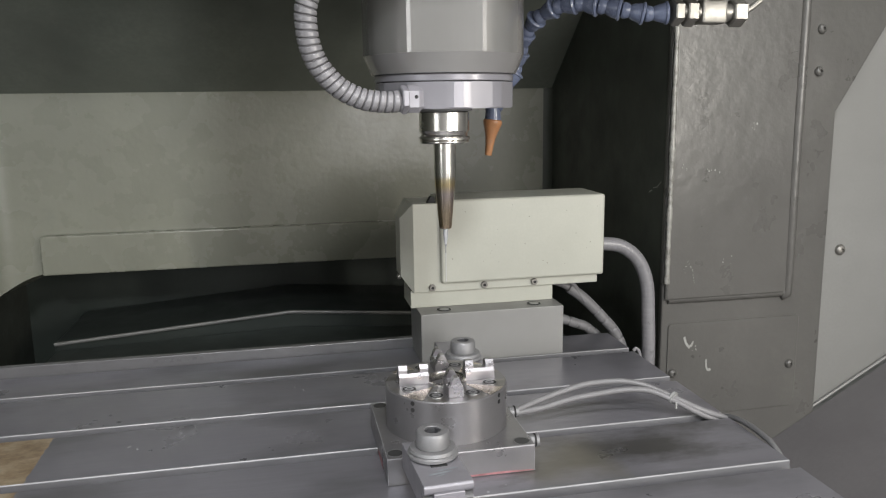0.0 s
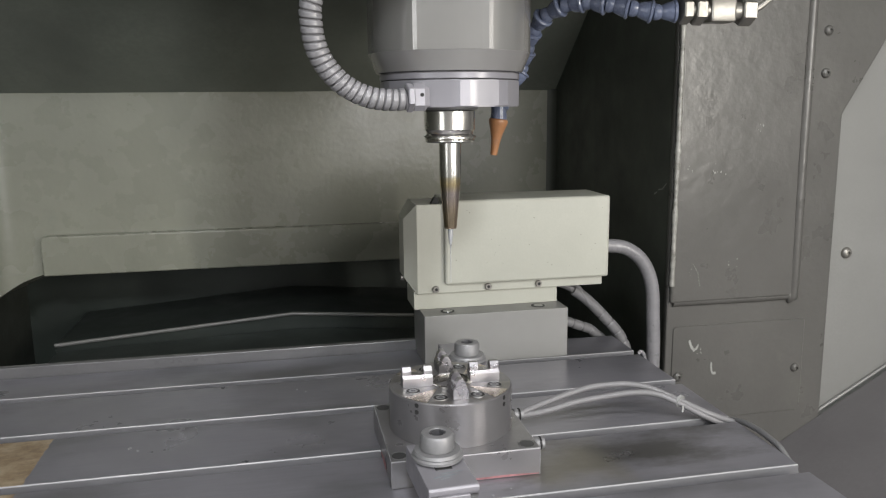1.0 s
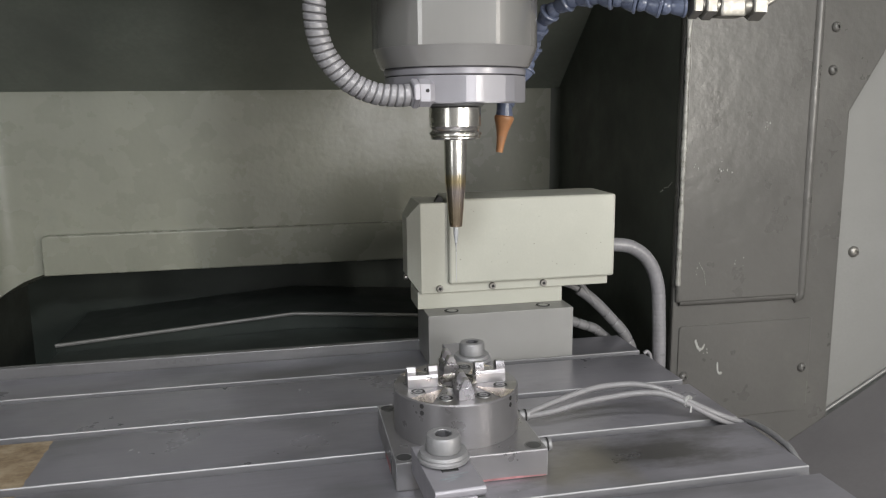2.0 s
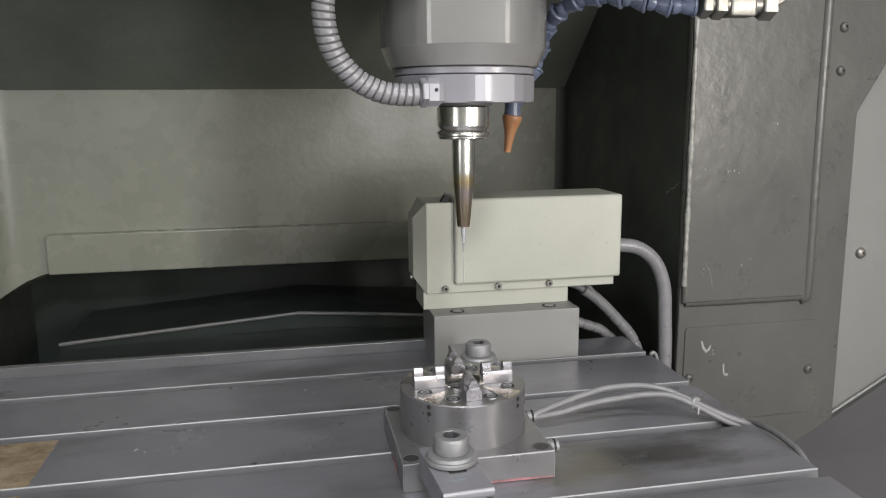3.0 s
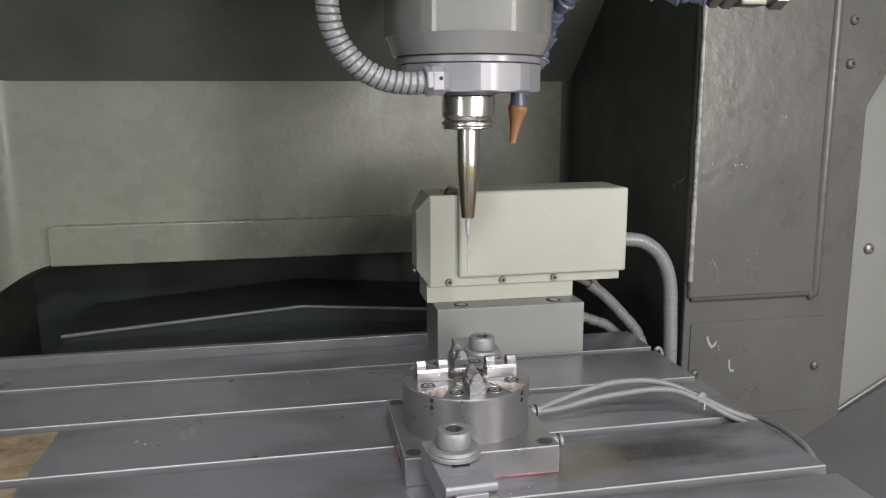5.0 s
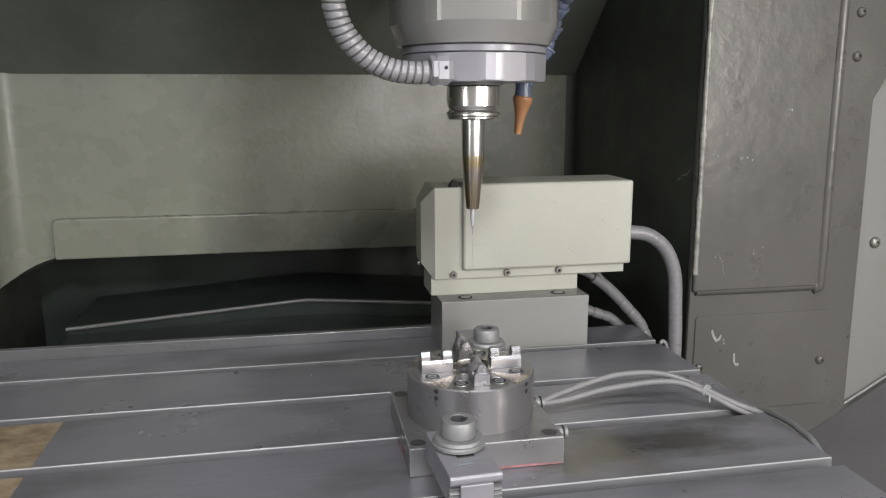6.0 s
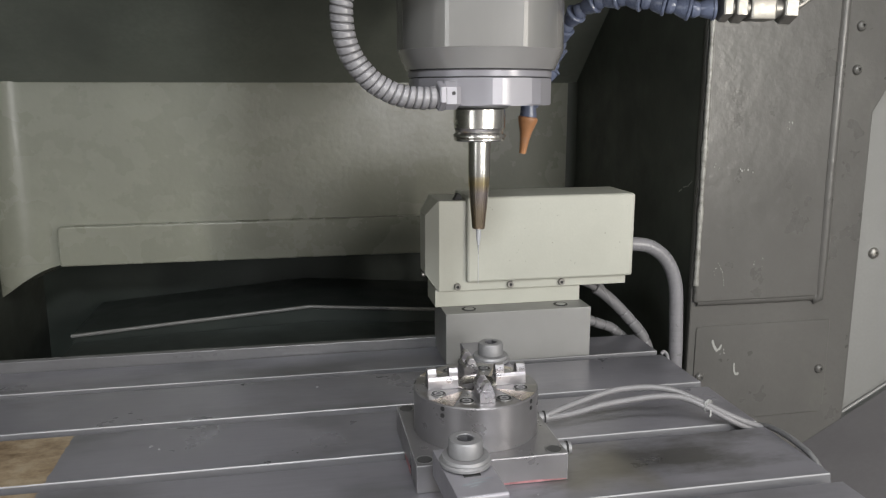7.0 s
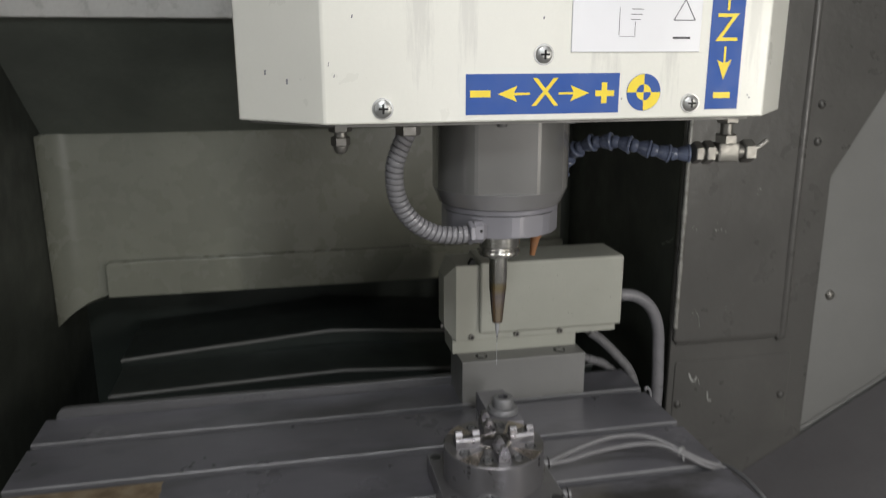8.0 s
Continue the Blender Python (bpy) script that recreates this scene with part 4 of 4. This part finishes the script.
hpts, hlen = spline([(0.256, -0.075, 1.417), (0.232, -0.069, 1.416), (0.205, -0.060, 1.4215), (0.183, -0.050, 1.4265), (0.164, -0.037, 1.4315), (0.1445, -0.022, 1.4320), (0.1255, -0.003, 1.4255), (0.1115, 0.018, 1.411), (0.1075, 0.036, 1.394),
                     (0.105, 0.050, 1.3696), (0.098, 0.055, 1.346), (0.085, 0.054, 1.325), (0.072, 0.050, 1.304)], 11)
seg_prof = [(0.0125, 0.0), (0.0138, 0.0012), (0.0138, 0.0032), (0.0122, 0.0045), (0.0105, 0.0120), (0.0088, 0.0165), (0.0078, 0.0180), (0.0092, 0.0205), (0.0100, 0.0240), (0.0092, 0.0275), (0.006, 0.0290)]
for a, b in zip(hpts, hpts[1:]):
    part("segment", lathe(seg_prof, 24, a - Vector(hose.location), b - a), BLUEP, hose)
NOZ = Vector((0.0693, 0.050, 1.2892)) - Vector(hose.location)
part("collar", lathe([(0.0105, -0.004), (0.0112, 0.002), (0.0100, 0.012), (0.0112, 0.020)], 28, NOZ, (0.02, 0.05, 1)), BLUEP, hose, "blue-grey nozzle collar")
nozzle = part("nozzle", lathe([(0.0108, -0.001), (0.0126, 0.0005), (0.0130, 0.0030), (0.0122, 0.0065), (0.0102, 0.0125), (0.0080, 0.0200), (0.0066, 0.0270), (0.0054, 0.0370), (0.0046, 0.0480), (0.0036, 0.0482), (0.0034, 0.040)], 32,
                              NOZ, (-0.13, 0.05, -1)), ORANGE, hose, "stained orange plastic nozzle, worn grey towards its tip")

# ---- spindle head cover ----


def smeared(m):
    """Old grease wiped down the front in a few vertical smears."""
    nt = m.node_tree
    p = nt.nodes["Principled BSDF"]
    co = nt.nodes.new("ShaderNodeTexCoord").outputs["Object"]
    xyz = nt.nodes.new("ShaderNodeSeparateXYZ")
    nt.links.new(co, xyz.inputs[0])
    base = p.inputs["Base Color"].links[0].from_socket
    streak = noise_tex(nt, co, 130, 6, (1, 1, 0.10), 0.7)
    for cx, w, foot in ((-0.163, 0.016, 0.055), (-0.106, 0.012, 0.062), (0.065, 0.02, 0.05), (0.150, 0.012, 0.03), (0.262, 0.010, 0.05)):
        d = math_node(nt, "DIVIDE", math_node(nt, "SUBTRACT", xyz.outputs[0], cx), w)
        band = math_node(nt, "SUBTRACT", 1.0, math_node(nt, "MULTIPLY", d, d))
        rise = math_node(nt, "MULTIPLY", math_node(nt, "SUBTRACT", xyz.outputs[2], foot), 14.0)
        amount = math_node(nt, "ADD", math_node(nt, "MINIMUM", band, rise), math_node(nt, "MULTIPLY", math_node(nt, "SUBTRACT", streak, 0.46), 4.0))
        base = mixed(nt, ramp(nt, amount, [(0.1, (0, 0, 0)), (1.0, (0.38, 0.38, 0.38))]), base, (0.45, 0.44, 0.405))
    nt.links.new(base, p.inputs["Base Color"])
    return m


HY, HB, HT = -0.200, 1.480, 2.05
head = thing("milling_unit", (0, 0, HB), "cream-white enamelled spindle cover with blue axis labels", "machine cover")
plan = [(-0.2745, HY), (0.2835, HY), (0.372, -0.105), (0.372, 0.20), (-0.374, 0.20), (-0.374, -0.105)]
part("cover", prism(plan, "z", 0.0, HT - HB, 0.0022), smeared(CREAM), head)
part("underside", prism([(-0.262, HY + 0.012), (0.270, HY + 0.012), (0.36, -0.098), (0.36, 0.192), (-0.362, 0.192), (-0.362, -0.098)], "z", -0.004, -0.0006), UNDER, head, "dark grey underside plate")
part("edge_strip", block(0.08, 0.21, 0.150, 0.168, -0.016, -0.004, 0.001), BLOCKM, head, "bright rail under the head")
part("rear_strip", block(-0.33, -0.06, 0.178, 0.190, -0.010, -0.004, 0.001), BLOCKM, head, "pale strip under the head")
part("under_block", block(0.215, 0.255, 0.02, 0.11, -0.011, -0.004, 0.001), UNDER, head)
part("under_block", block(0.255, 0.335, 0.06, 0.16, -0.009, -0.004, 0.001), UNDER, head)
part("under_recess", block(0.10, 0.205, 0.03, 0.09, -0.0048, -0.0042), BLACK, head, "thin black slab coloured as a shaded gap")
part("rear_casting", block(-0.25, 0.25, 0.202, 0.73, 0.15, HT - HB, 0.004), PANEL, head, "grey casting behind the cover")
for sx in (0.215, 0.262):
    part("underside_screw", lathe([(0.008, -0.012), (0.009, -0.011), (0.009, -0.004)], 20, (sx, -0.05, 0)), NICKEL, head)


def cross_screw(sx, sz):
    s = part("cover_screw", lathe([(0.0125, 0.0), (0.0125, 0.001), (0.0105, 0.0012), (0.0095, 0.004), (0.006, 0.0058), (0, 0.0062)], 28, (sx, HY, sz - HB), (0, -1, 0)), SCREWM, head, "chrome cross-head screw")
    for w, h in ((0.0055, 0.0012), (0.0012, 0.0055)):
        part("cross_slot", block(sx - w, sx + w, HY - 0.0066, HY - 0.0056, sz - HB - h, sz - HB + h), BLACK, s)


for sx, sz in ((-0.2075, 1.4975), (-0.014, 1.558), (0.180, 1.4985)):
    cross_screw(sx, sz)


def flat(poly, proud, material, name, parent, label=""):
    return part(name, prism([(x, z - HB) for x, z in poly], "y", HY - proud, HY - proud + 0.0003), material, parent, label)


def rect(x0, x1, z0, z1):
    return [(x0, z0), (x1, z0), (x1, z1), (x0, z1)]


def letter(char, x, z, size, parent):
    cu = bpy.data.curves.new("letter", "FONT")
    cu.body, cu.size, cu.extrude, cu.align_x, cu.align_y = char, size, 0.0002, "CENTER", "CENTER"
    ob = new("letter", cu)
    bpy.context.view_layer.update()
    me = bpy.data.meshes.new_from_object(ob.evaluated_get(bpy.context.evaluated_depsgraph_get()))
    bpy.data.objects.remove(ob)
    me.transform(Matrix.Translation((x, HY - 0.0011, z - HB)) @ Matrix.Rotation(math.pi / 2, 4, "X"))
    me.materials.clear()
    me.materials.append(DECAL_Y)
    out = new("letter", me)
    out.parent = parent
    return tagged(out, "yellow letter " + char)


x_label = flat(rect(-0.109, 0.084, 1.4885, 1.536), 0.0006, DECAL_B, "axis_label", head, "blue X axis label with yellow arrows")
zc = 1.5125
flat(rect(-0.104, -0.079, zc - 0.0035, zc + 0.0045), 0.0010, DECAL_Y, "minus_sign", x_label)
flat([(-0.070, zc), (-0.046, zc + 0.0095), (-0.050, zc + 0.0015), (-0.030, zc + 0.0012), (-0.030, zc - 0.0012), (-0.050, zc - 0.0015), (-0.046, zc - 0.0095)], 0.0010, DECAL_Y, "arrow", x_label)
letter("X", -0.011, zc, 0.048, x_label)
flat([(0.045, zc), (0.021, zc + 0.0095), (0.025, zc + 0.0015), (0.006, zc + 0.0012), (0.006, zc - 0.0012), (0.025, zc - 0.0015), (0.021, zc - 0.0095)], 0.0010, DECAL_Y, "arrow", x_label)
flat([(0.053, zc - 0.004), (0.061, zc - 0.004), (0.061, zc - 0.0125), (0.068, zc - 0.0125), (0.068, zc - 0.004), (0.0775, zc - 0.004), (0.0775, zc + 0.003), (0.068, zc + 0.003), (0.068, zc + 0.0125), (0.061, zc + 0.0125), (0.061, zc + 0.003), (0.053, zc + 0.003)],
     0.0010, DECAL_Y, "plus_sign", x_label)
disc = flat(arc(0.1165, 1.5125, 0.0225, 0, 352, 44), 0.0006, DECAL_B, "centre_mark", head, "round blue and yellow centre mark")
for a0 in (90, 270):
    flat(arc(0.1165, 1.5125, 0.0220, a0, a0 + 90, 12) + arc(0.1165, 1.5125, 0.0098, a0 + 90, a0, 8), 0.0010, DECAL_Y, "quadrant", disc)
    flat([(0.1165, 1.5125)] + arc(0.1165, 1.5125, 0.0098, a0 + 90, a0 + 180, 8), 0.0010, DECAL_Y, "inner_quadrant", disc)
z_label = flat(rect(0.2005, 0.2455, 1.4905, 1.69), 0.0006, DECAL_B, "axis_label", head, "blue Z axis label with yellow arrows")
flat(rect(0.211, 0.234, 1.504, 1.5115), 0.0010, DECAL_Y, "minus_sign", z_label)
flat([(0.2225, 1.527), (0.232, 1.551), (0.2240, 1.547), (0.2240, 1.567), (0.2210, 1.567), (0.2210, 1.547), (0.213, 1.551)], 0.0010, DECAL_Y, "arrow", z_label)
letter("Z", 0.2225, 1.588, 0.048, z_label)
flat([(0.2225, 1.650), (0.232, 1.626), (0.2240, 1.630), (0.2240, 1.610), (0.2210, 1.610), (0.2210, 1.630), (0.213, 1.626)], 0.0010, DECAL_Y, "arrow", z_label)
sign = part("warning_plate", block(0.0195, 0.1870, HY - 0.0016, HY - 0.0002, 1.5605 - HB, 1.70 - HB, 0.0006, 1), PLATEM, head, "brushed silver instruction plate")
for x0, x1, z0, z1 in ((0.150, 0.173, 1.5760, 1.5785), (0.079, 0.0796, 1.580, 1.612), (0.0995, 0.1001, 1.580, 1.596), (0.080, 0.100, 1.5785, 1.5791), (0.094, 0.106, 1.598, 1.5988), (0.094, 0.108, 1.604, 1.6048), (0.095, 0.109, 1.610, 1.6108)):
    part("print_mark", block(x0, x1, HY - 0.0019, HY - 0.0015, z0 - HB, z1 - HB), STAMP, sign)
for a, b in (((0.150, 1.598), (0.178, 1.598)), ((0.178, 1.598), (0.164, 1.622)), ((0.164, 1.622), (0.150, 1.598))):
    d = Vector((b[0] - a[0], b[1] - a[1])).normalized() * 0.0006
    part("triangle_line", prism([(a[0] - d.y, a[1] + d.x - HB), (a[0] + d.y, a[1] - d.x - HB), (b[0] + d.y, b[1] - d.x - HB), (b[0] - d.y, b[1] + d.x - HB)], "y", HY - 0.0019, HY - 0.0015), INK, sign)

# nicks in the enamel of the head
nick_rng = random.Random(9)
for nx, nz in ((-0.262, 1.535), (-0.268, 1.548), (0.259, 1.508), (0.262, 1.504), (-0.240, 1.60), (0.088, 1.505), (-0.015, 1.60)):
    w, h = nick_rng.uniform(0.0006, 0.0014), nick_rng.uniform(0.001, 0.0028)
    flat([(nx - w, nz - h), (nx + w * 0.6, nz - h * 0.7), (nx + w, nz + h), (nx - w * 0.4, nz + h * 0.6)], 0.0004, INK, "paint_nick", head)
for ny, nz in ((0.35, 0.055), (0.6, 0.045)):
    x, y = -0.374 + 0.0995 * ny, -0.105 - 0.095 * ny
    part("paint_nick", block(x - 0.001, x + 0.001, y - 0.001, y + 0.001, nz, nz + 0.006), INK, head)

# small bent clip at the end of the table, and loose swarf on it
clip = thing("cable_clip", (0.432, 0.335, 0.835), "small grey bent cable clip at the table end", "clip")
part("clip_strip", tube([(-0.006, 0.0, 0.006), (-0.001, 0.0, 0.010), (0.006, 0.0, 0.002), (0.010, 0.0, -0.02)], 0.0035, 20, 10), CONDUIT, clip)
swarf_rng = random.Random(21)
for sx, sy, n in ((-0.43, 0.085, 3), (-0.30, 0.012, 1), (0.02, -0.135, 2), (-0.20, 0.26, 2), (0.28, 0.22, 1)):
    bm = bmesh.new()
    for _ in range(n):
        p = Vector((sx + swarf_rng.uniform(-0.02, 0.02), sy + swarf_rng.uniform(-0.01, 0.01), TOP + 0.0006))
        a, l = swarf_rng.uniform(0, 3.1), swarf_rng.uniform(0.0005, 0.0018)
        d, e = Vector((math.cos(a), math.sin(a), 0)) * l, Vector((-math.sin(a), math.cos(a), 0)) * 0.0006
        quad = [p - d - e, p + d - e, p + d * 0.8 + e, p - d + e]
        lo, hi = [bm.verts.new(q - Vector((0, 0, 0.0006))) for q in quad], [bm.verts.new(q + Vector((0, 0, 0.0005))) for q in quad]
        bm.faces.new(hi)
        for i in range(4):
            bm.faces.new((lo[i], lo[(i + 1) % 4], hi[(i + 1) % 4], hi[i]))
    tagged(part("swarf", finish(bm), EDGE), "tiny bright metal chips on the table", "swarf", kind="stuff")
